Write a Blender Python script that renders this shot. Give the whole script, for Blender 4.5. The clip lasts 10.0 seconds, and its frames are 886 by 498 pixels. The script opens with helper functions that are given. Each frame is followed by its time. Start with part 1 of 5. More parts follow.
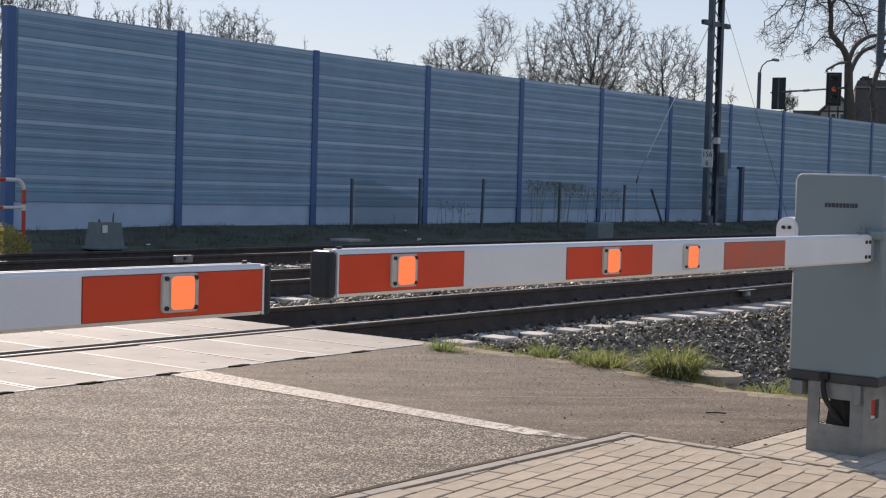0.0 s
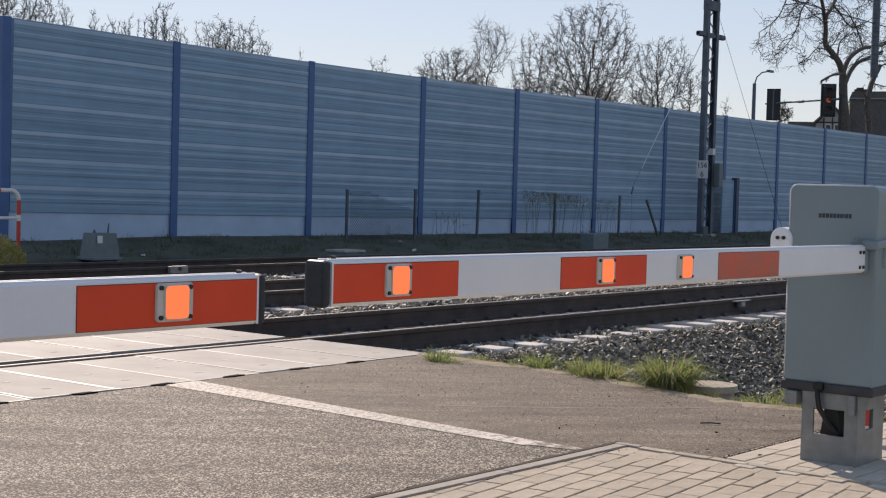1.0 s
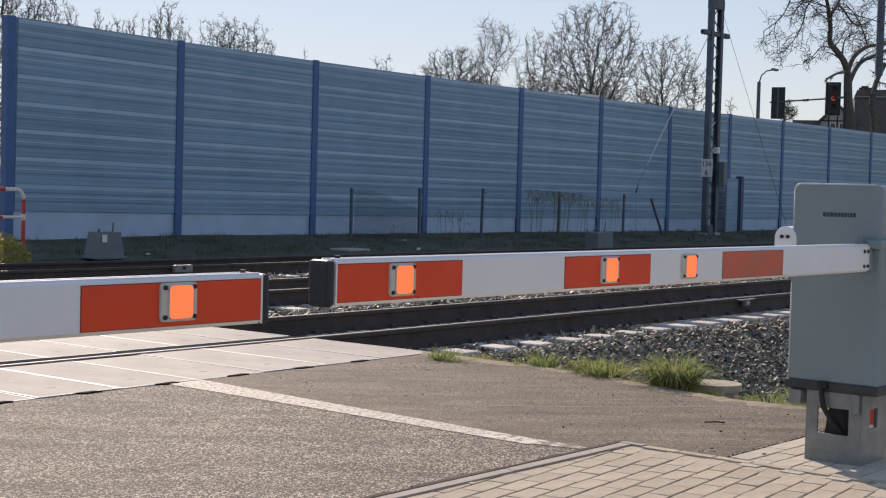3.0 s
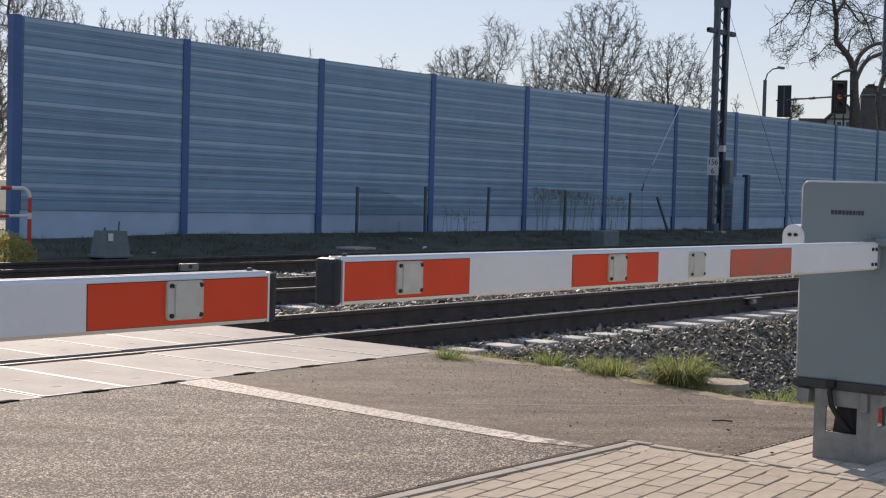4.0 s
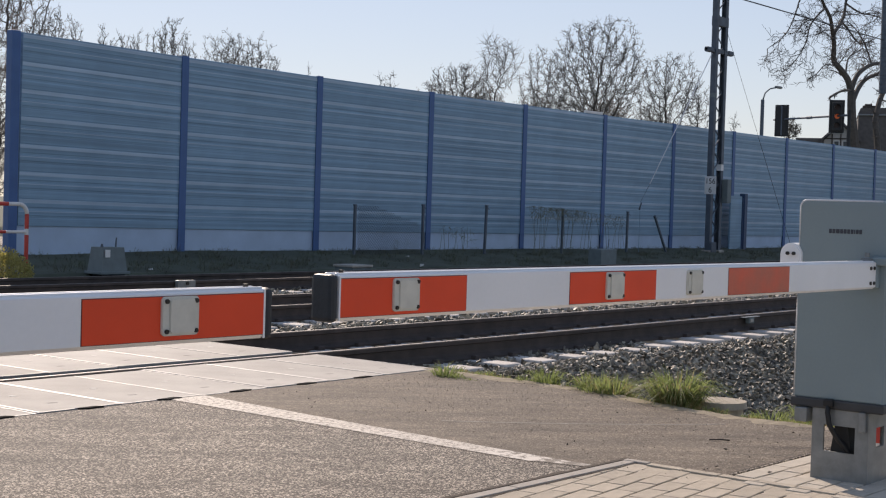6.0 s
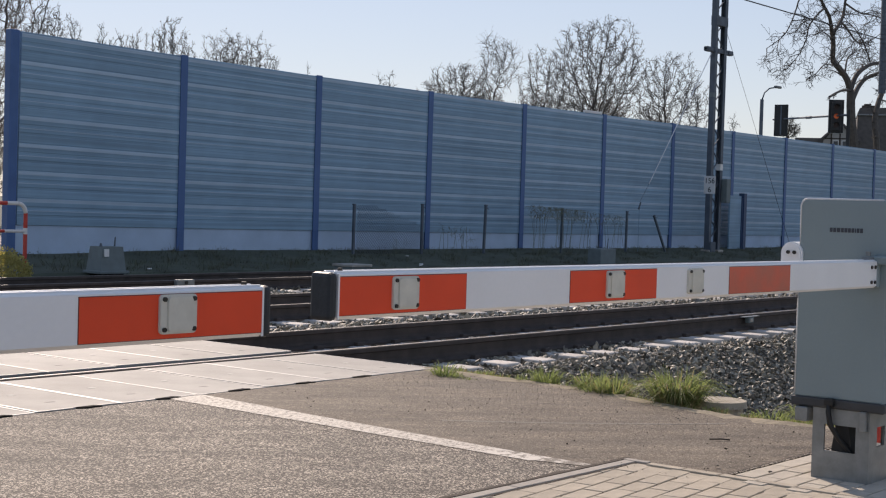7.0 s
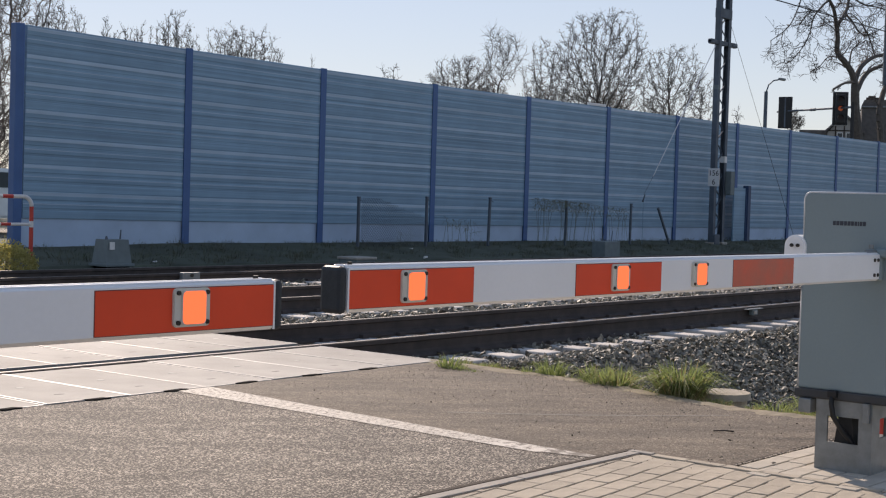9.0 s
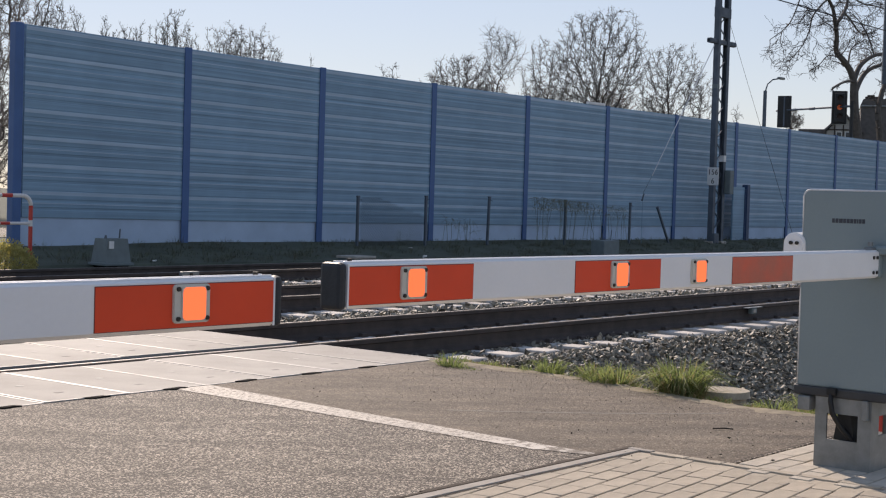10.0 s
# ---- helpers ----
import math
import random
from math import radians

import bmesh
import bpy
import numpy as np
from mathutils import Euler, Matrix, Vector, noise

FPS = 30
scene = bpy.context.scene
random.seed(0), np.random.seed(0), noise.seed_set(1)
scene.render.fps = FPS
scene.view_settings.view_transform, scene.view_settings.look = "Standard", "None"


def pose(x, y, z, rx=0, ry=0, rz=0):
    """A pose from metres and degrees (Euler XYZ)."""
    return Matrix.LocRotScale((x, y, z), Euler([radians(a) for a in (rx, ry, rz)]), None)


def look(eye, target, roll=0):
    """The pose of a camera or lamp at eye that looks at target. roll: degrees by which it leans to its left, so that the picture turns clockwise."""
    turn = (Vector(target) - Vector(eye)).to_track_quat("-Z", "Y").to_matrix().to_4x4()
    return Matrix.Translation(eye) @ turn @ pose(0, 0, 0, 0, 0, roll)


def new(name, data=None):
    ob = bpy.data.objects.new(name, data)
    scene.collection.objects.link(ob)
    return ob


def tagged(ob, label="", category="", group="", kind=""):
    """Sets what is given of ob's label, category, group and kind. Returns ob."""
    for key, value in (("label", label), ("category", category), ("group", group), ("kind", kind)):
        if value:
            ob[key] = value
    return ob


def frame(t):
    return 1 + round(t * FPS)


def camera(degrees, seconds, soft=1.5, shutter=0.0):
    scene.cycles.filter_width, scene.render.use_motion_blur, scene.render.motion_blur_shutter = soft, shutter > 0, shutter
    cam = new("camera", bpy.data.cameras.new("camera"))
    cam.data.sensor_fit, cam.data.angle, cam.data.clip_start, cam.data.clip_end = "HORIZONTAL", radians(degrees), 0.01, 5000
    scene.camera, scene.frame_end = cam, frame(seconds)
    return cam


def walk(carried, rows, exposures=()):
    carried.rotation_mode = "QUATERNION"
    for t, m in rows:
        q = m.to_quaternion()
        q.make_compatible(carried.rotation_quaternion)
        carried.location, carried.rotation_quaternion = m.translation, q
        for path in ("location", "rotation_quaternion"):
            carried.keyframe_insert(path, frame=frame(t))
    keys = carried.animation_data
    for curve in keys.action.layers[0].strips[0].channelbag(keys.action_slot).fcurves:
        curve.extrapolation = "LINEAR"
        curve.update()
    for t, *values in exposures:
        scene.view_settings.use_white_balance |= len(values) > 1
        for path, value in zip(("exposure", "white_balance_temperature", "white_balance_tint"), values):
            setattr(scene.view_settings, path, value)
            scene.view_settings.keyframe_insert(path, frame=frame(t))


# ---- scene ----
# ---- camera ----
EXPO, GLOW_POWER = 0.0, 1.25
CAM_ROWS = [  # seconds, x, y, z, heading from +y towards +x, tilt down, roll
    (0.0, 0.017, -0.002, 1.259, 51.215, 2.646, 1.539),
    (0.5, 0.014, -0.009, 1.257, 51.360, 2.257, 1.590),
    (1.0, 0.013, -0.009, 1.256, 51.389, 2.207, 1.567),
    (1.5, 0.011, -0.013, 1.256, 51.417, 2.185, 1.570),
    (2.0, 0.006, -0.017, 1.259, 51.450, 2.214, 1.551),
    (2.5, 0.010, -0.015, 1.259, 51.433, 2.186, 1.542),
    (2.7, 0.010, -0.015, 1.259, 51.358, 2.206, 1.542),
    (3.8, 0.023, 0.003, 1.256, 50.988, 2.350, 1.488),
    (4.0, 0.023, 0.003, 1.256, 50.988, 2.325, 1.488),
    (4.5, 0.024, 0.002, 1.258, 50.959, 2.135, 1.514),
    (5.0, 0.028, 0.006, 1.256, 50.954, 1.786, 1.654),
    (5.5, 0.033, 0.009, 1.253, 51.035, 1.638, 1.715),
    (5.7, 0.033, 0.009, 1.253, 51.060, 1.603, 1.715),
    (6.8, 0.055, 0.029, 1.246, 51.084, 1.635, 1.749),
    (7.0, 0.055, 0.029, 1.246, 51.104, 1.615, 1.749),
    (7.5, 0.067, 0.033, 1.245, 51.010, 1.735, 1.784),
    (8.0, 0.052, 0.023, 1.251, 50.902, 1.886, 1.691),
    (8.5, 0.020, 0.009, 1.254, 50.932, 1.883, 1.703),
    (9.0, 0.001, 0.000, 1.252, 50.956, 1.922, 1.699),
    (9.5, -0.003, -0.002, 1.249, 50.989, 1.926, 1.707),
    (10.0, -0.003, -0.002, 1.244, 50.989, 1.945, 1.672),
]
cam = camera(34.25, 10.0, soft=1.2)


def cam_pose(x, y, z, heading, tilt, roll):
    a, b = radians(heading), radians(tilt)
    aim = Vector((math.sin(a) * math.cos(b), math.cos(a) * math.cos(b), -math.sin(b)))
    return look((x, y, z), Vector((x, y, z)) + aim * 10, roll)


walk(cam, [(r[0], cam_pose(*r[1:])) for r in CAM_ROWS], exposures=[(0.0, EXPO, 6900, 19), (10.0, EXPO, 6900, 19)])

# ---- world and sun ----
SUN_HEADING, SUN_HEIGHT = 33.0, 33.5  # degrees from +y towards +x, above the horizon
world = bpy.data.worlds.new("sky")
scene.world = world
world.use_nodes = True
wn = world.node_tree
sky = wn.nodes.new("ShaderNodeTexSky")
sky.sky_type = "NISHITA"
sky.sun_disc = False
sky.sun_elevation = radians(SUN_HEIGHT)
sky.sun_rotation = radians(SUN_HEADING)
sky.dust_density, sky.air_density, sky.ozone_density = 0.15, 1.15, 2.0
back = wn.nodes["Background"]
back.inputs["Strength"].default_value = 0.132
even = wn.nodes.new("ShaderNodeGamma")  # thin haze evens the sky out
even.inputs["Gamma"].default_value = 0.54
wn.links.new(sky.outputs[0], even.inputs["Color"])
tint = wn.nodes.new("ShaderNodeMix")
tint.data_type, tint.blend_type = "RGBA", "MULTIPLY"
tint.inputs["Factor"].default_value = 1.0
tint.inputs["B"].default_value = (1.62, 1.76, 1.99, 1)
wn.links.new(even.outputs[0], tint.inputs["A"])
wn.links.new(tint.outputs["Result"], back.inputs["Color"])
sun = new("sun", bpy.data.lights.new("sun", "SUN"))
sun.data.energy, sun.data.angle, sun.data.color = 4.8, radians(0.6), (1.0, 0.90, 0.76)
_a, _b = radians(SUN_HEADING), radians(SUN_HEIGHT)
sun.matrix_basis = look((30 * math.sin(_a), 30 * math.cos(_a), 40), (30 * math.sin(_a) - math.sin(_a) * math.cos(_b), 30 * math.cos(_a) - math.cos(_a) * math.cos(_b), 40 - math.sin(_b)))


# ---- materials ----
def mat(name, color, rough=0.7, metal=0.0, vary=0.25, scale=6.0, bump=0.0, bump_scale=80.0, island=0.0, obj=0.0, emit=None, second=None, fine=0.1, spec=0.5):
    """A surface with stains at one scale, grain at another, and fine relief."""
    m = bpy.data.materials.new(name)
    m.use_nodes = True
    t = m.node_tree
    n, l = t.nodes, t.links
    bs = n["Principled BSDF"]
    bs.inputs["Roughness"].default_value, bs.inputs["Metallic"].default_value = rough, metal
    bs.inputs["Specular IOR Level"].default_value = spec
    tc = n.new("ShaderNodeTexCoord")
    big = n.new("ShaderNodeTexNoise")
    big.inputs["Scale"].default_value, big.inputs["Detail"].default_value = scale, 6
    l.new(tc.outputs["Object"], big.inputs["Vector"])
    small = n.new("ShaderNodeTexNoise")
    small.inputs["Scale"].default_value, small.inputs["Detail"].default_value = bump_scale, 3
    l.new(tc.outputs["Object"], small.inputs["Vector"])
    ramp = n.new("ShaderNodeMapRange")
    ramp.inputs["From Min"].default_value, ramp.inputs["From Max"].default_value = 0.3, 0.7
    l.new(big.outputs["Fac"], ramp.inputs["Value"])
    mix = n.new("ShaderNodeMix")
    mix.data_type = "RGBA"
    dark = second or tuple(c * (1 - vary) for c in color)
    mix.inputs["A"].default_value, mix.inputs["B"].default_value = (*dark, 1), (*color, 1)
    l.new(ramp.outputs[0], mix.inputs["Factor"])
    out = mix.outputs["Result"]
    val = n.new("ShaderNodeMath")
    val.operation = "MULTIPLY_ADD"
    val.inputs[1].default_value, val.inputs[2].default_value = fine * 2, 1 - fine
    l.new(small.outputs["Fac"], val.inputs[0])
    factor = val.outputs[0]
    for amount, node, socket in ((island, "ShaderNodeNewGeometry", "Random Per Island"), (obj, "ShaderNodeObjectInfo", "Random")):
        if amount:
            g = n.new(node)
            v2 = n.new("ShaderNodeMath")
            v2.operation = "MULTIPLY_ADD"
            v2.inputs[1].default_value, v2.inputs[2].default_value = 2 * amount, 1 - amount
            l.new(g.outputs[socket], v2.inputs[0])
            v3 = n.new("ShaderNodeMath")
            v3.operation = "MULTIPLY"
            l.new(factor, v3.inputs[0])
            l.new(v2.outputs[0], v3.inputs[1])
            factor = v3.outputs[0]
    hsv = n.new("ShaderNodeHueSaturation")
    l.new(out, hsv.inputs["Color"])
    l.new(factor, hsv.inputs["Value"])
    l.new(hsv.outputs[0], bs.inputs["Base Color"])
    if bump:
        b = n.new("ShaderNodeBump")
        b.inputs["Strength"].default_value, b.inputs["Distance"].default_value = bump, 0.01
        l.new(small.outputs["Fac"], b.inputs["Height"])
        l.new(b.outputs[0], bs.inputs["Normal"])
    if emit:
        bs.inputs["Emission Color"].default_value, bs.inputs["Emission Strength"].default_value = (*emit[0], 1), emit[1]
    return m


def asphalt_material(name, base, chip, lo, hi, size, tone):
    """Worn asphalt: dark binder with pale stone chips, patches and stains."""
    m = mat(name, base, 0.8, second=tone, scale=1.7, bump=0.5, bump_scale=140, fine=0.25, spec=0.3)
    t = m.node_tree
    n, l = t.nodes, t.links
    bs = n["Principled BSDF"]
    old = bs.inputs["Base Color"].links[0].from_socket
    tc = n.new("ShaderNodeTexCoord")
    vor = n.new("ShaderNodeTexVoronoi")
    vor.inputs["Scale"].default_value = size
    l.new(tc.outputs["Object"], vor.inputs["Vector"])
    sep = n.new("ShaderNodeSeparateColor")
    l.new(vor.outputs["Color"], sep.inputs[0])
    mr = n.new("ShaderNodeMapRange")
    mr.inputs["From Min"].default_value, mr.inputs["From Max"].default_value = lo, hi
    l.new(sep.outputs[0], mr.inputs["Value"])
    mix = n.new("ShaderNodeMix")
    mix.data_type = "RGBA"
    l.new(mr.outputs[0], mix.inputs["Factor"])
    l.new(old, mix.inputs["A"])
    mix.inputs["B"].default_value = (*chip, 1)
    l.new(mix.outputs["Result"], bs.inputs["Base Color"])
    stain = n.new("ShaderNodeTexNoise")
    stain.inputs["Scale"].default_value, stain.inputs["Detail"].default_value, stain.inputs["Roughness"].default_value = 2.8, 7, 0.66
    along = n.new("ShaderNodeMapping")
    along.inputs["Rotation"].default_value = (0, 0, 0.80)
    l.new(tc.outputs["Object"], along.inputs[0])
    mp = n.new("ShaderNodeMapping")
    mp.inputs["Scale"].default_value = (0.45, 1.5, 1.0)
    l.new(along.outputs[0], mp.inputs[0])
    l.new(mp.outputs[0], stain.inputs["Vector"])
    sr = n.new("ShaderNodeMapRange")
    sr.inputs["From Min"].default_value, sr.inputs["From Max"].default_value = 0.34, 0.6
    sr.inputs["To Min"].default_value, sr.inputs["To Max"].default_value = 0.55, 1.12
    l.new(stain.outputs["Fac"], sr.inputs["Value"])
    hv = n.new("ShaderNodeHueSaturation")
    l.new(mix.outputs["Result"], hv.inputs["Color"])
    l.new(sr.outputs[0], hv.inputs["Value"])
    l.new(hv.outputs[0], bs.inputs["Base Color"])
    b = n.new("ShaderNodeBump")
    b.inputs["Strength"].default_value, b.inputs["Distance"].default_value = 0.55, 0.006
    l.new(sep.outputs[1], b.inputs["Height"])
    l.new(b.outputs[0], bs.inputs["Normal"])
    return m


def worn_paint(name, color, under, cover, size=26):
    """Road paint worn through to the asphalt in flakes."""
    m = mat(name, color, 0.7, vary=0.15, scale=5, bump=0.3, bump_scale=120)
    t = m.node_tree
    n, l = t.nodes, t.links
    bs = n["Principled BSDF"]
    old = bs.inputs["Base Color"].links[0].from_socket
    tc = n.new("ShaderNodeTexCoord")
    no = n.new("ShaderNodeTexNoise")
    no.inputs["Scale"].default_value, no.inputs["Detail"].default_value, no.inputs["Roughness"].default_value = size, 8, 0.75
    l.new(tc.outputs["Object"], no.inputs["Vector"])
    mr = n.new("ShaderNodeMapRange")
    mr.inputs["From Min"].default_value, mr.inputs["From Max"].default_value = cover, cover + 0.05
    l.new(no.outputs["Fac"], mr.inputs["Value"])
    mix = n.new("ShaderNodeMix")
    mix.data_type = "RGBA"
    l.new(mr.outputs[0], mix.inputs["Factor"])
    l.new(old, mix.inputs["A"])
    mix.inputs["B"].default_value = (*under, 1)
    l.new(mix.outputs["Result"], bs.inputs["Base Color"])
    return m


ASPHALT = asphalt_material("asphalt", (0.062, 0.053, 0.043), (0.62, 0.54, 0.44), 0.60, 0.95, 135, (0.052, 0.040, 0.030))
ASPHALT_OLD = asphalt_material("asphalt_old", (0.126, 0.101, 0.074), (0.30, 0.25, 0.19), 0.66, 0.98, 120, (0.096, 0.073, 0.051))
LINE = worn_paint("line_paint", (0.53, 0.485, 0.42), (0.15, 0.13, 0.105), 0.50, 34)
LINE_WORN = worn_paint("line_paint_flaking", (0.58, 0.535, 0.47), (0.13, 0.11, 0.085), 0.50, 13)
LINE_END = worn_paint("line_paint_last", (0.50, 0.46, 0.40), (0.125, 0.104, 0.08), 0.44, 15)
CRACK_SEAL = worn_paint("crack_seal", (0.26, 0.235, 0.20), (0.125, 0.108, 0.088), 0.40)
PAVER = mat("paver", (0.47, 0.405, 0.315), 0.85, vary=0.18, scale=9, bump=0.5, bump_scale=220, obj=0.10)
PAVER_PALE = mat("paver_pale", (0.56, 0.50, 0.41), 0.85, vary=0.15, scale=9, bump=0.5, bump_scale=220, obj=0.10)
JOINT = mat("joint_sand", (0.075, 0.056, 0.040), 0.95, vary=0.4, scale=14, bump=0.4, bump_scale=200)
KERB = mat("kerb_concrete", (0.42, 0.38, 0.33), 0.85, vary=0.25, scale=5, bump=0.5, bump_scale=150)
PANEL = mat("crossing_panel", (0.37, 0.353, 0.32), 0.75, vary=0.26, scale=2.2, bump=0.35, bump_scale=160, obj=0.13)
PANEL_EDGE = mat("panel_edge_steel", (0.54, 0.52, 0.49), 0.55, metal=0.1, vary=0.3, scale=9, obj=0.14)
PLUG = mat("plug_mortar", (0.50, 0.48, 0.44), 0.8, vary=0.2, scale=20, obj=0.15)
SLOT_SHADE = mat("slot_shadow_grey", (0.29, 0.275, 0.25), 0.85, vary=0.2, scale=20, obj=0.15)
RUBBER = mat("black_rubber", (0.014, 0.013, 0.012), 0.95, vary=0.3, scale=20, bump=0.3, spec=0.1)
RAIL_WEB = mat("rail_rust", (0.078, 0.060, 0.052), 0.8, vary=0.45, scale=6, bump=0.4, bump_scale=120)
RAIL_HEAD = mat("rail_steel", (0.33, 0.305, 0.28), 0.55, metal=0.35, vary=0.3, scale=10)
SLEEPER = mat("sleeper_concrete", (0.60, 0.57, 0.53), 0.85, vary=0.25, scale=5, bump=0.4, bump_scale=120, obj=0.1)
STONE = mat("ballast_stone", (0.30, 0.27, 0.21), 0.6, vary=0.45, scale=25, bump=0.3, bump_scale=180, island=0.78)
SOIL = mat("dark_soil", (0.055, 0.046, 0.036), 0.95, vary=0.4, scale=2.5, bump=0.6, bump_scale=40)
VERGE = mat("verge_soil", (0.088, 0.104, 0.072), 0.95, vary=0.45, scale=1.2, bump=0.8, bump_scale=14)
GRIT = mat("pale_grit", (0.42, 0.37, 0.29), 0.9, vary=0.3, scale=12, island=0.4)
DIRT = mat("sandy_dirt", (0.36, 0.30, 0.21), 0.95, vary=0.4, scale=8, bump=0.6, bump_scale=90)
WALL_BLUE = mat("wall_panel_blue", (0.222, 0.366, 0.490), 0.45, vary=0.18, scale=1.3, fine=0.05, spec=0.4, obj=0.05)
WALL_RIM = mat("wall_rim_blue", (0.385, 0.51, 0.62), 0.45, vary=0.12, scale=1.3, fine=0.05, spec=0.4, obj=0.05)
WALL_BASE = mat("wall_base_blue", (0.45, 0.58, 0.74), 0.7, vary=0.2, scale=1.0, bump=0.2)
WALL_POST = mat("wall_post_blue", (0.055, 0.135, 0.32), 0.5, vary=0.15, scale=3)
POST_NAVY = mat("post_navy", (0.035, 0.070, 0.15), 0.5, vary=0.2, scale=4)
WHITE = mat("boom_white", (0.86, 0.865, 0.87), 0.4, vary=0.06, scale=4, fine=0.03)
RED = mat("boom_red", (0.90, 0.080, 0.024), 0.45, spec=0.32, vary=0.1, scale=6, bump=0.12, bump_scale=500, fine=0.06)
RED_FADED = mat("boom_red_faded", (0.74, 0.13, 0.075), 0.25, vary=0.3, scale=7, second=(0.52, 0.15, 0.10), fine=0.06)
CAP = mat("boom_cap", (0.025, 0.03, 0.036), 0.55, vary=0.3, scale=20, bump=0.2)
LENS = mat("lamp_lens", (0.68, 0.66, 0.58), 0.25, vary=0.12, scale=25, fine=0.04)
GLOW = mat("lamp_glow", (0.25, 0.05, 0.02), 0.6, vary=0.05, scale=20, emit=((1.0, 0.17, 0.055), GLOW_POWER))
LID_STONE = mat("weathered_concrete", (0.45, 0.395, 0.31), 0.9, vary=0.35, scale=7, bump=0.5, bump_scale=90)
BOLT = mat("bolt_steel", (0.06, 0.055, 0.05), 0.5, metal=0.6, vary=0.4, scale=60)
GREY = mat("cabinet_grey", (0.225, 0.285, 0.30), 0.36, vary=0.07, scale=2.5, fine=0.04)
GREY_EDGE = mat("cabinet_seal", (0.05, 0.052, 0.055), 0.6, vary=0.3, scale=10)
ZINC = mat("galvanised_steel", (0.27, 0.285, 0.285), 0.5, metal=0.5, vary=0.3, scale=12, fine=0.1)
EDGE_GLINT = mat("edge_glint", (0.66, 0.68, 0.70), 0.4, metal=0.2, vary=0.15, scale=8)
LOGO = mat("logo_dark", (0.05, 0.055, 0.07), 0.6, vary=0.2, scale=30)
CABLE = mat("cable_black", (0.012, 0.012, 0.012), 0.6, vary=0.2, scale=30)
CONCRETE = mat("concrete", (0.44, 0.41, 0.36), 0.85, vary=0.25, scale=6, bump=0.5, bump_scale=90)
GRASS = mat("grass_green", (0.115, 0.17, 0.055), 0.6, vary=0.3, scale=22, island=0.5, second=(0.27, 0.255, 0.095))
GRASS_DRY = mat("grass_dry", (0.33, 0.27, 0.13), 0.7, vary=0.3, scale=9, island=0.35)
WEEDS = mat("dark_weeds", (0.095, 0.118, 0.070), 0.7, vary=0.4, scale=3, island=0.5, second=(0.075, 0.06, 0.035))
RED_EDGE = mat("stripe_border", (0.16, 0.02, 0.012), 0.5, vary=0.2, scale=10)
CLIMBER = mat("dry_climber", (0.17, 0.185, 0.13), 0.9, vary=0.3, scale=3, island=0.3)
BUD = mat("leaf_buds", (0.22, 0.205, 0.15), 0.8, vary=0.3, scale=3, island=0.4, second=(0.14, 0.12, 0.09))
BARK = mat("bark", (0.115, 0.100, 0.088), 0.9, vary=0.35, scale=6, bump=0.6, bump_scale=30)
TWIG = mat("twig", (0.165, 0.158, 0.148), 0.9, vary=0.3, scale=3)
TWIG_RED = mat("twig_brown", (0.25, 0.195, 0.16), 0.9, vary=0.3, scale=3)
LEAF = mat("young_leaf", (0.15, 0.155, 0.12), 0.7, vary=0.3, scale=3, island=0.4, second=(0.115, 0.105, 0.085))
HEDGE = mat("hedge_leaf", (0.42, 0.38, 0.17), 0.6, vary=0.3, scale=6, island=0.45, second=(0.26, 0.26, 0.11))
MAST = mat("mast_steel", (0.115, 0.142, 0.175), 0.6, metal=0.3, vary=0.3, scale=4)
WIRE = mat("wire_steel", (0.75, 0.75, 0.75), 0.4, metal=0.6, vary=0.2, scale=10)
WIRE_DARK = mat("wire_dark", (0.06, 0.06, 0.065), 0.6, metal=0.3, vary=0.2, scale=10)
SIGN_WHITE = mat("sign_white", (0.75, 0.75, 0.73), 0.5, vary=0.12, scale=8)
SIGN_BLACK = mat("sign_black", (0.02, 0.02, 0.02), 0.6, vary=0.1, scale=8)
TL_BLACK = mat("signal_black", (0.018, 0.019, 0.02), 0.6, vary=0.2, scale=8)
TL_AMBER = mat("signal_amber", (0.5, 0.12, 0.03), 0.4, vary=0.1, scale=8, emit=((1.0, 0.16, 0.03), 0.1))
TL_DARK = mat("signal_lens_dark", (0.03, 0.014, 0.012), 0.6, vary=0.1, scale=8)
ROOF = mat("roof_tile", (0.13, 0.118, 0.112), 0.85, vary=0.3, scale=3, bump=0.5, bump_scale=20)
PLASTER = mat("plaster", (0.40, 0.38, 0.35), 0.9, vary=0.15, scale=2)
TIMBER = mat("dark_timber", (0.06, 0.045, 0.035), 0.8, vary=0.3, scale=6)
GLASS = mat("window_glass", (0.05, 0.06, 0.07), 0.1, vary=0.1, scale=4)
BOX_GREY = mat("box_grey", (0.155, 0.195, 0.20), 0.6, vary=0.2, scale=6)
TUBE_RED = mat("tube_red", (0.55, 0.05, 0.035), 0.45, vary=0.15, scale=10)
TUBE_WHITE = mat("tube_white", (0.72, 0.71, 0.69), 0.45, vary=0.1, scale=10)
CAR_WHITE = mat("car_white", (0.72, 0.73, 0.74), 0.25, vary=0.04, scale=4, fine=0.02)
CAR_GLASS = mat("car_glass", (0.03, 0.035, 0.04), 0.08, vary=0.1, scale=4)


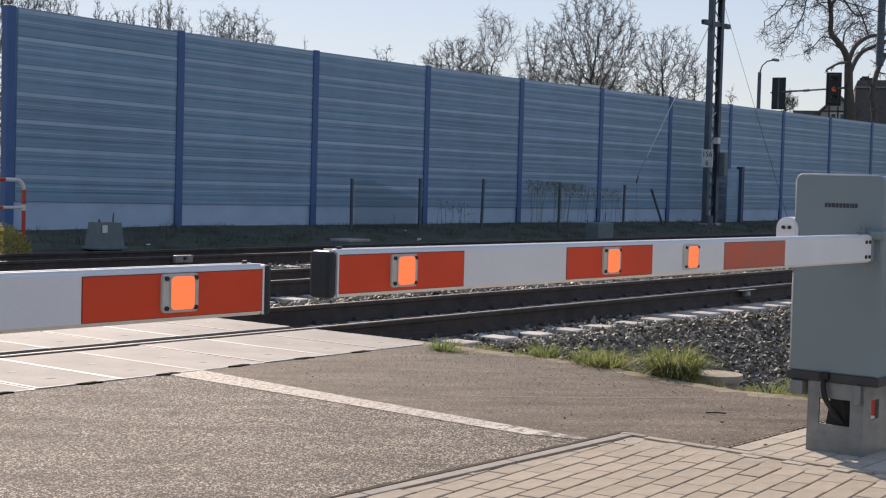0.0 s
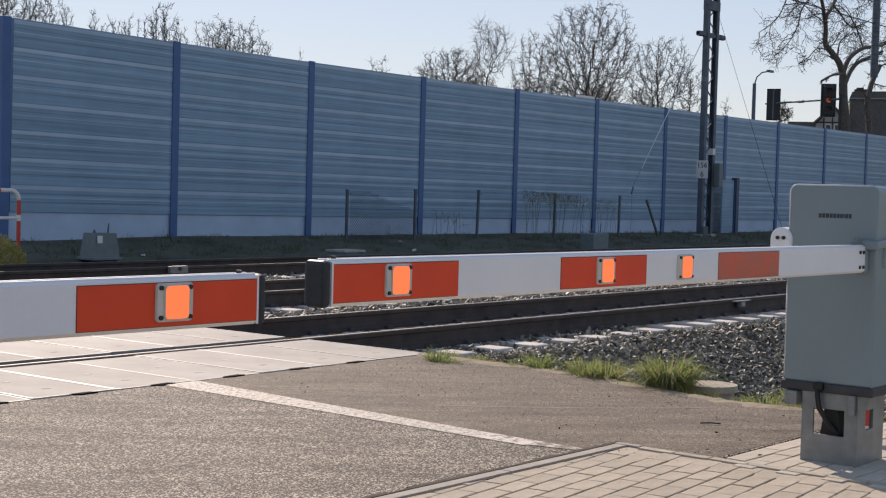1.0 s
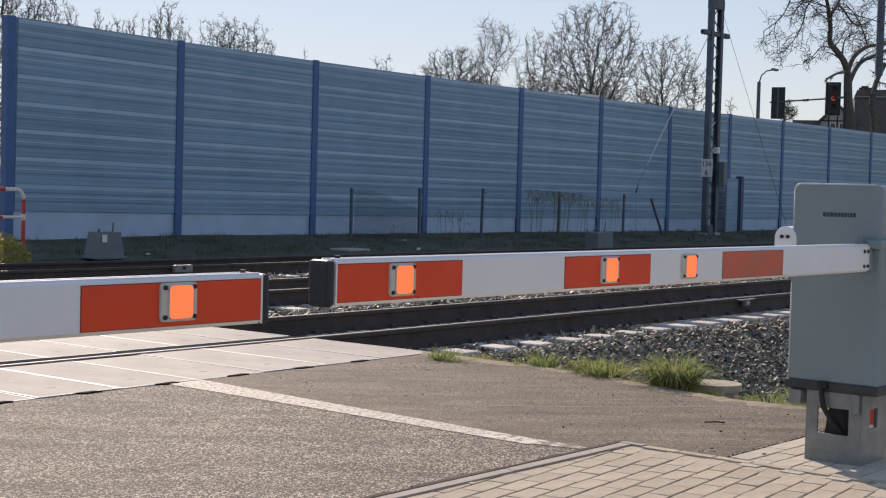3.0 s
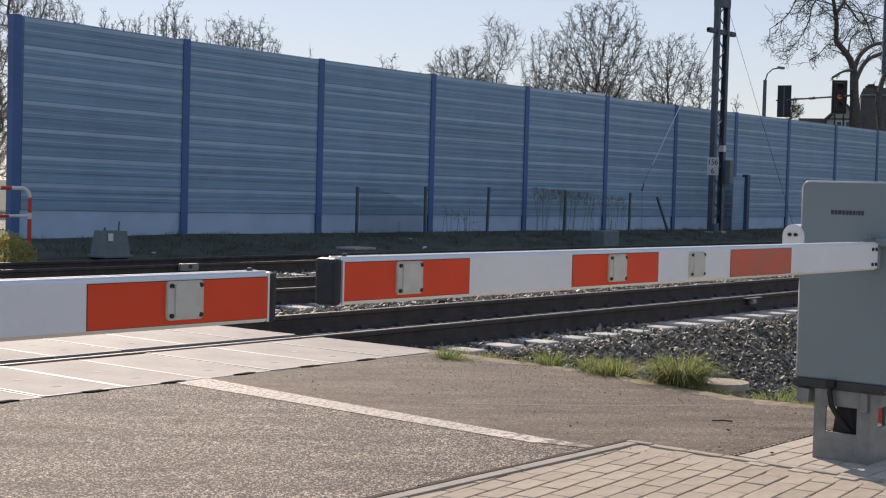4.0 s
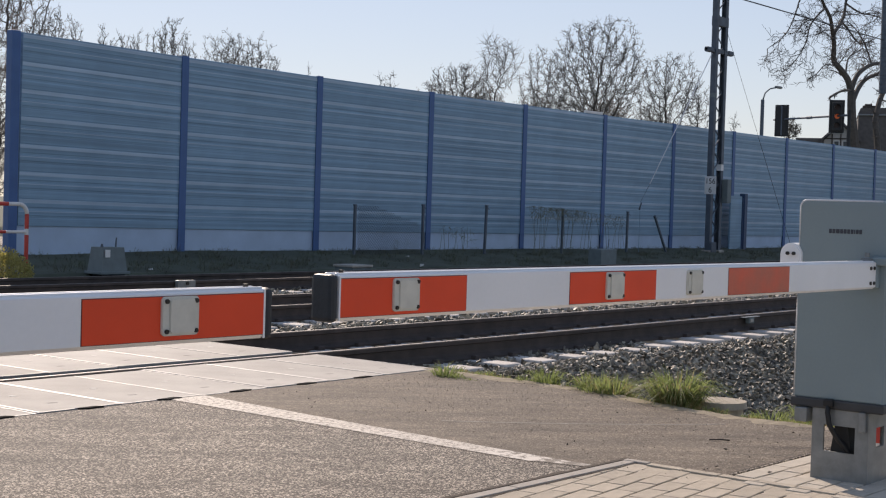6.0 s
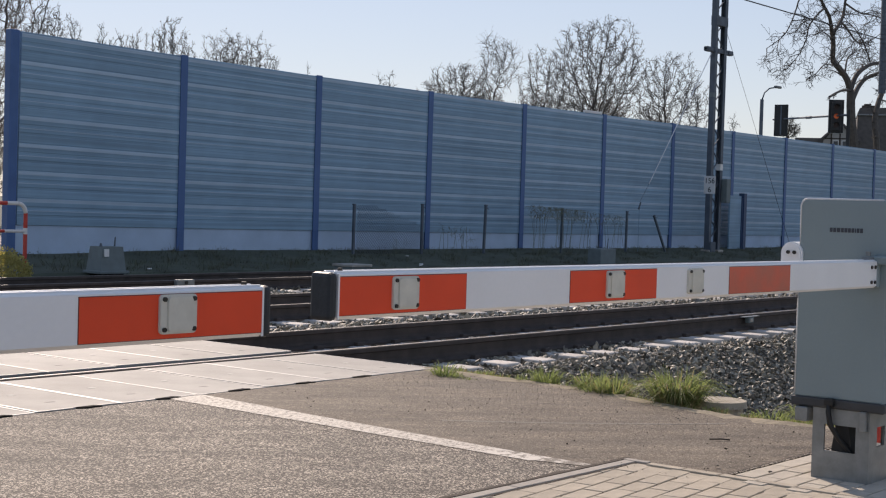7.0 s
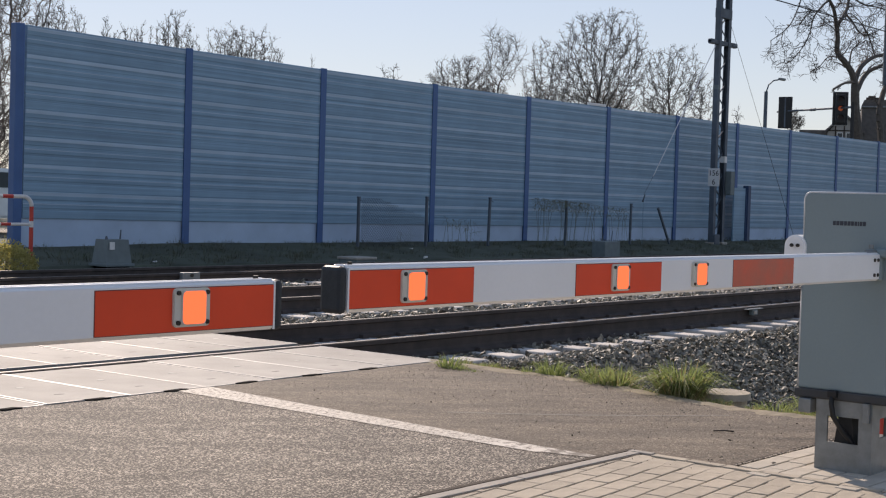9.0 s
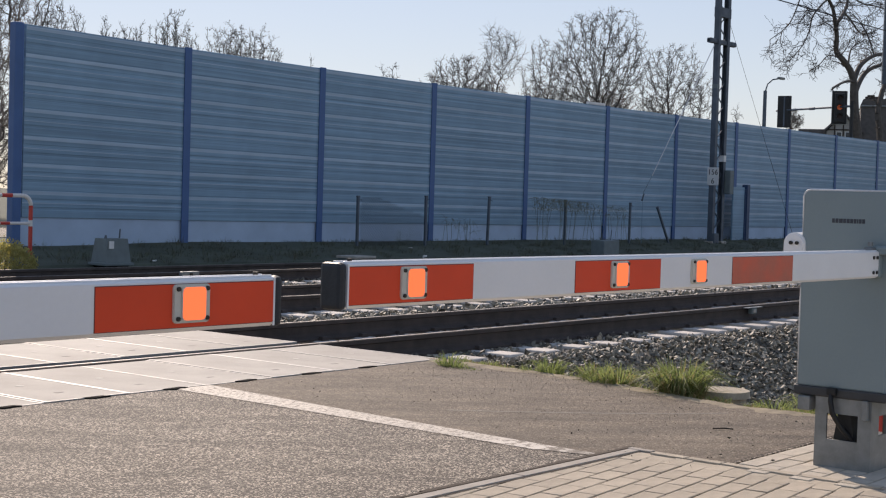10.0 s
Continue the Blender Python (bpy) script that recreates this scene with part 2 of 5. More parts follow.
def translucent(m, color, share_):
    """Thin leaves let the sun through."""
    n, l = m.node_tree.nodes, m.node_tree.links
    tr = n.new("ShaderNodeBsdfTranslucent")
    tr.inputs["Color"].default_value = (*color, 1)
    mx = n.new("ShaderNodeMixShader")
    mx.inputs[0].default_value = share_
    l.new(n["Principled BSDF"].outputs[0], mx.inputs[1])
    l.new(tr.outputs[0], mx.inputs[2])
    l.new(mx.outputs[0], n["Material Output"].inputs["Surface"])


def streaked(m, low, high):
    """Long level streaks of dust and rain wear, different on every cassette."""
    n, l = m.node_tree.nodes, m.node_tree.links
    bs = n["Principled BSDF"]
    old = bs.inputs["Base Color"].links[0].from_socket
    tc, info = n.new("ShaderNodeTexCoord"), n.new("ShaderNodeObjectInfo")
    mp = n.new("ShaderNodeMapping")
    mp.inputs["Scale"].default_value = (0.22, 1.0, 17.0)
    l.new(tc.outputs["Object"], mp.inputs[0])
    far = n.new("ShaderNodeVectorMath")
    far.operation = "MULTIPLY_ADD"
    far.inputs[1].default_value = (1, 1, 1)
    sc = n.new("ShaderNodeMath")
    sc.operation = "MULTIPLY"
    sc.inputs[1].default_value = 90.0
    l.new(info.outputs["Random"], sc.inputs[0])
    l.new(mp.outputs[0], far.inputs[0])
    l.new(sc.outputs[0], far.inputs[2])
    no = n.new("ShaderNodeTexNoise")
    no.inputs["Scale"].default_value, no.inputs["Detail"].default_value = 1.0, 4
    l.new(far.outputs[0], no.inputs["Vector"])
    mr = n.new("ShaderNodeMapRange")
    mr.inputs["From Min"].default_value, mr.inputs["From Max"].default_value = 0.3, 0.7
    mr.inputs["To Min"].default_value, mr.inputs["To Max"].default_value = low, high
    l.new(no.outputs["Fac"], mr.inputs["Value"])
    hv = n.new("ShaderNodeHueSaturation")
    l.new(old, hv.inputs["Color"])
    l.new(mr.outputs[0], hv.inputs["Value"])
    l.new(hv.outputs[0], bs.inputs["Base Color"])


streaked(WALL_BLUE, 0.80, 1.16)
streaked(WALL_RIM, 0.88, 1.10)
translucent(GRASS, (0.31, 0.38, 0.13), 0.45)
translucent(GRASS_DRY, (0.5, 0.42, 0.2), 0.4)
translucent(LEAF, (0.16, 0.17, 0.09), 0.25)
translucent(HEDGE, (0.55, 0.48, 0.14), 0.5)


# ---- mesh helpers ----
def link(name, bm, material, parent=None, label="", smooth=False):
    me = bpy.data.meshes.new(name)
    bm.to_mesh(me)
    bm.free()
    me.materials.append(material)
    if smooth:
        me.polygons.foreach_set("use_smooth", [True] * len(me.polygons))
    ob = new(name, me)
    if parent:
        ob.parent = parent
    if label:
        ob["label"] = label
    return ob


def part(name, bm, material, parent, label="", smooth=False):
    return link(name, bm, material, parent, label, smooth)


def share(name, ob, parent, m=None):
    """Another piece on the same mesh."""
    o = new(name, ob.data)
    o.parent = parent
    if m is not None:
        o.matrix_basis = m
    return o


def thing(name, m=None, **tags):
    ob = new(name)
    ob.empty_display_size = 0.1
    if m is not None:
        ob.matrix_basis = m
    return tagged(ob, **tags)


def add_box(bm, lo, hi, bevel=0.0, turn=None):
    r = bmesh.ops.create_cube(bm, size=1.0)
    vs = r["verts"]
    c, s = [(a + b) / 2 for a, b in zip(lo, hi)], [b - a for a, b in zip(lo, hi)]
    m = Matrix.Translation(c) @ (turn.to_4x4() if turn else Matrix.Identity(4)) @ Matrix.Diagonal((*s, 1))
    bmesh.ops.transform(bm, matrix=m, verts=vs)
    if bevel:
        es = list({e for v in vs for e in v.link_edges})
        bmesh.ops.bevel(bm, geom=es, offset=bevel, segments=2, affect="EDGES", profile=0.5)
    return vs


def box(lo, hi, bevel=0.0, turn=None):
    bm = bmesh.new()
    add_box(bm, lo, hi, bevel, turn)
    return bm


def add_tube(bm, a, b, r0, r1=None, sides=10, caps=True):
    a, b = Vector(a), Vector(b)
    r1 = r0 if r1 is None else r1
    q = (b - a).to_track_quat("Z", "Y")
    rings = []
    for p, r in ((a, r0), (b, r1)):
        rings.append([bm.verts.new(p + q @ Vector((r * math.cos(2 * math.pi * i / sides), r * math.sin(2 * math.pi * i / sides), 0))) for i in range(sides)])
    for i in range(sides):
        j = (i + 1) % sides
        bm.faces.new((rings[0][i], rings[0][j], rings[1][j], rings[1][i]))
    if caps:
        bm.faces.new(rings[0][::-1])
        bm.faces.new(rings[1])


def tube(a, b, r0, r1=None, sides=10):
    bm = bmesh.new()
    add_tube(bm, a, b, r0, r1, sides)
    return bm


def add_path(bm, pts, r, sides=8):
    """One unbroken tube through the points."""
    pts = [Vector(p) for p in pts]
    rings = []
    for i, p in enumerate(pts):
        q = (pts[min(i + 1, len(pts) - 1)] - pts[max(i - 1, 0)]).to_track_quat("Z", "Y")
        rings.append([bm.verts.new(p + q @ Vector((r * math.cos(2 * math.pi * k / sides), r * math.sin(2 * math.pi * k / sides), 0))) for k in range(sides)])
    for a, b in zip(rings, rings[1:]):
        for k in range(sides):
            m = (k + 1) % sides
            bm.faces.new((a[k], a[m], b[m], b[k]))
    bm.faces.new(rings[0][::-1])
    bm.faces.new(rings[-1])


def extrude_profile(pts, axis_from, axis_to, closed=True):
    """A profile of (y, z) drawn along x."""
    bm = bmesh.new()
    a = [bm.verts.new((axis_from, y, z)) for y, z in pts]
    b = [bm.verts.new((axis_to, y, z)) for y, z in pts]
    n = len(pts)
    for i in range(n if closed else n - 1):
        j = (i + 1) % n
        bm.faces.new((a[i], b[i], b[j], a[j]))
    if closed:
        bm.faces.new(a)
        bm.faces.new(b[::-1])
    bmesh.ops.recalc_face_normals(bm, faces=bm.faces[:])
    return bm


def poly_slab(pts, z0, z1):
    """A flat slab over a plan outline."""
    bm = bmesh.new()
    lo = [bm.verts.new((x, y, z0)) for x, y in pts]
    hi = [bm.verts.new((x, y, z1)) for x, y in pts]
    bm.faces.new(hi)
    bm.faces.new(lo[::-1])
    for i in range(len(pts)):
        j = (i + 1) % len(pts)
        bm.faces.new((lo[i], lo[j], hi[j], hi[i]))
    bmesh.ops.recalc_face_normals(bm, faces=bm.faces[:])
    return bm


def array_mesh(name, verts, faces, material, parent=None):
    """A mesh from numpy arrays of triangles."""
    me = bpy.data.meshes.new(name)
    me.vertices.add(len(verts))
    me.vertices.foreach_set("co", np.asarray(verts, np.float32).ravel())
    me.loops.add(faces.size)
    me.loops.foreach_set("vertex_index", faces.astype(np.int32).ravel())
    k = faces.shape[1]
    me.polygons.add(len(faces))
    me.polygons.foreach_set("loop_start", np.arange(0, faces.size, k, dtype=np.int32))
    me.update(calc_edges=True)
    me.validate()
    me.shade_flat()
    me.materials.append(material)
    ob = new(name, me)
    if parent:
        ob.parent = parent
    return ob


# ---- ground ----
def ground_height(x, y):
    """Low by the tracks, a bank up to the wall, level beyond it."""
    if y < 18.8:
        return -1.15
    if y < 19.4:
        return -1.15 + 0.55 * (y - 18.8) / 0.6
    if y < 20.2:
        return -0.60 + 0.55 * (y - 19.4) / 0.8
    if y < 22.6:
        return -0.05 + 0.27 * (y - 20.2) / 2.4
    return 0.22


def build_ground():
    xs = [-900, -300, -100, -40] + [-20 + 1.0 * i for i in range(121)] + [120, 160, 300, 900]
    ys = [-900, -300, -100, -40, -15, 0, 8, 14, 17, 18.8, 19.4, 19.6, 19.8, 20.0, 20.2, 20.5, 20.8, 21.1, 21.4, 21.7, 22.0, 22.3, 22.6, 24, 30, 60, 150, 400, 2000]
    vs = [(x, y, ground_height(x, y) + (0.03 * noise.noise((x * 0.7, y * 1.3, 0)) if 19.4 < y < 22.7 else 0)) for y in ys for x in xs]
    n = len(xs)
    fs = [(j * n + i, j * n + i + 1, (j + 1) * n + i + 1, (j + 1) * n + i) for j in range(len(ys) - 1) for i in range(n - 1)]
    me = bpy.data.meshes.new("ground")
    me.from_pydata(vs, [], fs)
    me.materials.append(VERGE)
    tagged(new("ground", me), "dark grassy soil running along the tracks", "ground", kind="structure")


build_ground()

# asphalt approach between the pavement and the crossing, with a ragged edge to the ballast
EDGE = [(8.70, 7.12), (8.64, 6.5), (8.62, 5.9), (8.55, 5.4), (8.36, 4.9), (8.24, 4.45), (8.18, 4.1), (8.22, 3.75), (8.3, 3.3)]
road = link("road", poly_slab([(-9, -40), (2.4, -40), (2.4, 3.85), (6.31, 3.85), (6.31, 3.27), (8.3, 3.27)] + EDGE[::-1][1:] + [(-9, 7.12)], -1.2, 0.0), ASPHALT)
tagged(road, "worn grey asphalt with pale stone chips", "road", kind="structure")
patch = link("road_patch", poly_slab([(5.98, 3.87), (6.33, 3.85), (6.33, 3.29), (8.28, 3.29)] + [(x - 0.02, y) for x, y in EDGE[::-1][1:-1]] + [(8.66, 7.03), (6.02, 6.98)], -0.01, 0.0014), ASPHALT_OLD)
tagged(patch, "older brown worn asphalt beside the white line", "road", kind="structure")
def flat(points, z):
    """A layer of paint as one level face."""
    bm = bmesh.new()
    bm.faces.new([bm.verts.new((x, y, z)) for x, y in points])
    return bm


line = link("road_line", flat([(5.915, 4.50), (6.082, 4.50), (6.13, 5.2), (6.19, 6.0), (6.28, 7.0), (5.98, 6.995), (5.955, 5.8)], 0.0028), LINE)
tagged(line, "worn white painted edge line on asphalt", "road marking", kind="structure")
part("flaking_stretch", flat([(5.905, 4.14), (6.060, 4.12), (6.082, 4.50), (5.915, 4.50)], 0.0028), LINE_WORN, line, "flaking stretch of the white line")
faint = link("road_line", flat([(5.985, 3.88), (6.05, 3.88), (6.06, 4.12), (5.93, 4.135)], 0.0028), LINE_END)
tagged(faint, "almost worn away end of the white line", "road marking", kind="structure")
seal = bmesh.new()
pts = [(6.62, 5.30), (6.85, 5.02), (7.12, 4.73), (7.36, 4.50), (7.60, 4.29), (7.86, 4.10)]
for (x0, y0), (x1, y1) in zip(pts, pts[1:]):
    f = [seal.verts.new(p) for p in ((x0 - 0.012, y0 - 0.012, 0.003), (x1 - 0.012, y1 - 0.012, 0.003), (x1 + 0.012, y1 + 0.012, 0.003), (x0 + 0.012, y0 + 0.012, 0.003))]
    seal.faces.new(f)
tagged(link("crack_seal", seal, CRACK_SEAL), "pale thin seam in the old asphalt", "road marking", kind="structure")
dirt = bmesh.new()
rnd = random.Random(4)
prev = None
for i in range(60):
    k = i / 59 * (len(EDGE) - 1)
    a, b = EDGE[min(int(k), len(EDGE) - 2)], EDGE[min(int(k), len(EDGE) - 2) + 1]
    x, y = a[0] + (b[0] - a[0]) * (k % 1 if i < 59 else 1), a[1] + (b[1] - a[1]) * (k % 1 if i < 59 else 1)
    w0, w1 = 0.085 + 0.13 * noise.noise((i * 0.35, 0, 0)) + 0.05 * rnd.random(), 0.12 + 0.05 * rnd.random()
    row = [dirt.verts.new((x - w0, y, 0.002)), dirt.verts.new((x, y, 0.006 + 0.006 * rnd.random())), dirt.verts.new((x + w1, y, -0.12))]
    if prev:
        for j in (0, 1):
            dirt.faces.new((prev[j], prev[j + 1], row[j + 1], row[j]))
    prev = row
tagged(link("dirt_edge", dirt, DIRT), "sandy dirt along the asphalt edge", "dirt", kind="structure")

# ---- crossing panels ----
JOINT_X, PITCH = 8.70, 0.62
crossing = tagged(new("crossing_deck"), "cream concrete level crossing panels between steel rails", "level crossing", kind="structure")
PANEL_ROWS = ((7.14, 8.44), (8.70, 9.945), (10.19, 11.5))
NOTCH = link("rubber_wedge", poly_slab([(-0.08, -0.006), (0.0, -0.045), (0.055, -0.025), (0.11, -0.03), (0.075, 0.012), (0.0, 0.004)], -0.03, 0.009), RUBBER, crossing)
NOTCH.matrix_basis = pose(JOINT_X - PITCH - 0.29, 7.15, 0)
first = {}
for row, (y0, y1) in enumerate(PANEL_ROWS):
    for i in range(22):
        x1 = JOINT_X - i * PITCH
        if row not in first:
            bm = box((-PITCH + 0.004, y0, -0.16), (-0.004, y1, 0.004), 0.004)
            first[row] = link("panel", bm, PANEL, crossing)
            eb = bmesh.new()
            add_box(eb, (-PITCH + 0.003, y0 + 0.004, -0.02), (-PITCH + 0.022, y1 - 0.004, 0.0060))
            first["e", row] = link("edge_strip", eb, PANEL_EDGE, first[row])
            eb = bmesh.new()
            add_box(eb, (-0.020, y0 + 0.004, -0.02), (-0.004, y1 - 0.004, 0.0058))
            first["f", row] = link("edge_strip", eb, PANEL_EDGE, first[row])
            eb = bmesh.new()
            add_box(eb, (-PITCH + 0.016, y0 + 0.001, -0.02), (-0.015, y0 + 0.012, 0.0062))
            first["n", row] = link("nosing", eb, PANEL_EDGE, first[row], "bright worn steel nosing")
            # no recess is cut: a grey strip carries the slot's shade in its colour
            slot = bmesh.new()
            add_box(slot, (-0.335, y0 + 0.28, 0.0), (-0.275, y0 + 0.305, 0.0050))
            first["s", row] = link("lifting_slot", slot, SLOT_SHADE, first[row], "shallow lifting slot, its shade put in as a flat grey strip")
            hb = bmesh.new()
            add_tube(hb, (-0.31, y0 + 0.68, 0.002), (-0.31, y0 + 0.68, 0.0055), 0.026, 0.026, 12)
            first["h", row] = link("lifting_plug", hb, PLUG, first[row])
            first[row].matrix_basis = pose(x1, 0, 0)
        else:
            o = share("panel", first[row], crossing, pose(x1, 0, 0.002 * (i % 3 - 1)))
            share("edge_strip", first["e", row], o)
            if i % 3 != 1:
                share("edge_strip", first["f", row], o)
            share("nosing", first["n", row], o)
            share("lifting_slot", first["s", row], o)
            share("lifting_plug", first["h", row], o)
        if row == 0 and i > 1:
            share("rubber_wedge", NOTCH, crossing, pose(x1 - 0.29 + rnd.uniform(-0.02, 0.02), 7.15, 0, 0, 0, rnd.uniform(-6, 6)))
# open gaps beside the rails: sunken strips, black to give the void's shade
for ya, yb in ((8.440, 8.528), (8.610, 8.700), (9.948, 10.03), (10.115, 10.187)):
    link("flangeway_rubber", box((-9, ya, -0.12), (8.68, yb, -0.04)), RUBBER, crossing, "sunken floor of the open flangeway, coloured black for its deep shade")
for ya, yb in PANEL_ROWS:
    link("joint_fill", box((-9, ya + 0.01, -0.15), (8.67, yb - 0.01, 0.0004)), JOINT, crossing, "brown dirt filling the joints")
bed = link("crossing_bed", box((-9, 7.10, -1.2), (8.68, 11.5, -0.10)), RUBBER, crossing, "dark gap fill under the panels")

# ---- tracks ----
RAIL_PROFILE = [(-0.075, -0.195), (0.075, -0.195), (0.075, -0.175), (0.02, -0.145), (0.010, -0.12), (0.010, -0.05), (0.036, -0.038), (0.036, -0.006), (0.028, 0.0), (-0.028, 0.0), (-0.036, -0.006), (-0.036, -0.038), (-0.010, -0.05), (-0.010, -0.12), (-0.02, -0.145), (-0.075, -0.175)]


def sleeper_mesh():
    bm = bmesh.new()
    add_box(bm, (-0.13, -1.30, -0.38), (0.13, 1.30, -0.192), 0.02)
    return bm


def build_track(label, y, x0, x1, s0):
    tr = tagged(new("railway_track"), label, "railway track", kind="structure")
    for side in (-0.752, 0.752):
        rail = part("rail", extrude_profile([(y + side + a, b) for a, b in RAIL_PROFILE], x0, x1), RAIL_WEB, tr, "rusty brown steel rail")
        top = bmesh.new()
        add_box(top, (x0, y + side - 0.012, -0.002), (x1, y + side + 0.012, 0.0015))
        part("running_surface", top, RAIL_HEAD, rail, "polished steel running surface")
    base = None
    x = s0
    while x < min(x1, 50):
        if base is None:
            base = part("sleeper", sleeper_mesh(), SLEEPER, tr)
            base.matrix_basis = pose(x, y, 0)
            clip = bmesh.new()
            for side in (-0.752, 0.752):
                for k in (-0.10, 0.10):
                    add_box(clip, (-0.05, side + k - 0.03, -0.195), (0.05, side + k + 0.03, -0.15), 0.008)
            clip_ob = part("rail_clip", clip, RAIL_WEB, base)
        else:
            o = share("sleeper", base, tr, pose(x, y, rnd.uniform(-0.008, 0.004), 0, 0, rnd.uniform(-0.6, 0.6)))
            share("rail_clip", clip_ob, o)
        x += 0.6
    return tr


build_track("rusty double-headed track on pale concrete sleepers in ballast", 9.32, -60, 160, 9.2)
build_track("second track on concrete sleepers in dark ballast", 13.45, -60, 160, 9.5)
build_track("third track below the noise barrier, half in shade", 18.06, -60, 160, 9.4)
joint = thing("rail_joint_box", pose(16.93, 8.50, -0.05), label="small grey cable clamp under the rail head", category="rail box")
part("box", box((-0.075, -0.03, -0.055), (0.075, 0.03, 0.02), 0.012), BOX_GREY, joint)
part("lid", box((-0.22, -0.035, 0.021), (0.22, 0.03, 0.032), 0.004), ZINC, joint)
part("cable_clip", box((-0.06, -0.045, -0.04), (0.02, -0.029, 0.005), 0.006), CONCRETE, joint)
spike = thing("rail_clamp", pose(15.1, 17.24, 0.0), label="small grey steel clamp fixed on the far rail", category="rail clamp")
part("body", box((-0.18, -0.08, -0.10), (0.18, 0.0, 0.015), 0.01), ZINC, spike)
part("bolt", tube((0, -0.085, -0.03), (0, -0.10, -0.03), 0.03), BOLT, spike)


# the tracks and the crossing run at a slight angle to the barrier
TRACK_TURN = Matrix.Translation((14.4, 8.568, 0)) @ Matrix.Rotation(math.atan(0.0165), 4, "Z") @ Matrix.Translation((-14.4, -8.568, 0))
for ob in [o for o in bpy.data.objects if o.parent is None and o.name.split(".")[0] in ("crossing_deck", "railway_track", "rail_joint_box", "rail_clamp")]:
    ob.matrix_basis = TRACK_TURN @ ob.matrix_basis
TRACK_BACK = TRACK_TURN.inverted()


def ballast_height(x, y):
    """Surface of the ballast bed under the stones."""
    if y < 6.25:
        z = -1.00
    elif y < 7.75:
        z = -1.00 + 0.78 * (y - 6.25) / 1.5
    elif 8.75 < y < 10.3:
        z = -0.252
    elif y < 15.2:
        z = -0.235
    elif y < 16.4:
        z = -0.225
    elif y < 19.4:
        z = -0.21
    else:
        z = -0.21 - 0.5 * (y - 19.4)
    if y < 6.9:
        z = max(z, -1.00 + 0.86 * max(0.0, min(1.0, 1 - (x - 8.5) / 1.3))) if x < 9.8 else z
    return z + 0.03 * noise.noise((x * 1.3, y * 1.3, 3.0))


def build_ballast_bed():
    xs = [8.2 + 0.25 * i for i in range(60)] + [23.5 + 1.5 * i for i in range(40)] + [90, 120, 160]
    ys = [3.0 + 0.25 * i for i in range(68)]
    vs = [(x, y, ballast_height(x, y) - 0.03) for y in ys for x in xs]
    n = len(xs)
    fs = [(j * n + i, j * n + i + 1, (j + 1) * n + i + 1, (j + 1) * n + i) for j in range(len(ys) - 1) for i in range(n - 1)]
    me = bpy.data.meshes.new("ballast_bed")
    me.from_pydata(vs, [], fs)
    me.materials.append(STONE)
    tagged(new("ballast_bed", me), "dusty grey brown ballast bed under the tracks", "ballast", kind="structure")


build_ballast_bed()


def stone_shape(seed):
    rs = np.random.RandomState(seed)
    bm = bmesh.new()
    for _ in range(9):
        p = rs.normal(size=3)
        p /= np.linalg.norm(p)
        bm.verts.new(p * np.array([1.25, 0.78, 0.50]) * rs.uniform(0.8, 1.15))
    r = bmesh.ops.convex_hull(bm, input=bm.verts[:])
    bmesh.ops.delete(bm, geom=[v for v in bm.verts if not v.link_faces], context="VERTS")
    bm.verts.index_update()
    v = np.array([a.co[:] for a in bm.verts])
    f = np.array([[a.index for a in q.verts] for q in bm.faces])
    bm.free()
    return v, f


def scatter_stones(name, label, regions):
    """regions: x0, x1, y0, y1, count, smallest, largest."""
    shapes = [stone_shape(s) for s in range(8)]
    rs = np.random.RandomState(11)
    V, F, base = [], [], 0
    for x0, x1, y0, y1, count, s0, s1 in regions:
        for k in range(count):
            x, y = rs.uniform(x0, x1), rs.uniform(y0, y1)
            v, f = shapes[rs.randint(8)]
            a, b, _ = TRACK_BACK @ Vector((x, y, 0))
            near_rail = 0.8 < 9.32 - b < 1.03
            if abs(abs(b - 9.32) - 0.65) < 0.65 and not near_rail and abs((a - 9.2 + 0.3) % 0.6 - 0.3) < 0.165 and rs.uniform() < 0.985:
                continue
            a = Euler((rs.normal() * 0.65, rs.normal() * 0.65, rs.uniform(0, 6.28))).to_matrix()
            s = rs.uniform(s0, s1)
            V.append(v @ np.array(a).T * s + (x, y, ballast_height(x, y) + 0.028 * near_rail + s * rs.uniform(-0.4, 0.45)))
            F.append(f + base)
            base += len(v)
    ob = array_mesh(name, np.concatenate(V), np.concatenate(F), STONE)
    return tagged(ob, label, "ballast", kind="stuff")


scatter_stones("ballast_stones", "loose angular grey brown ballast stones", [
    (8.6, 12.2, 3.2, 8.05, 21000, 0.014, 0.037), (12.2, 17.0, 4.5, 8.05, 11000, 0.017, 0.043), (17.0, 26, 6.5, 8.05, 2500, 0.03, 0.055),
    (8.7, 14.0, 8.0, 12.8, 8500, 0.019, 0.048), (14.0, 24.0, 10.2, 12.9, 6000, 0.028, 0.066), (24.0, 45.0, 10.2, 12.9, 4000, 0.03, 0.055),
    (8.7, 22.0, 12.9, 17.0, 4500, 0.03, 0.05), (11.0, 30.0, 17.0, 19.6, 2500, 0.03, 0.055)])

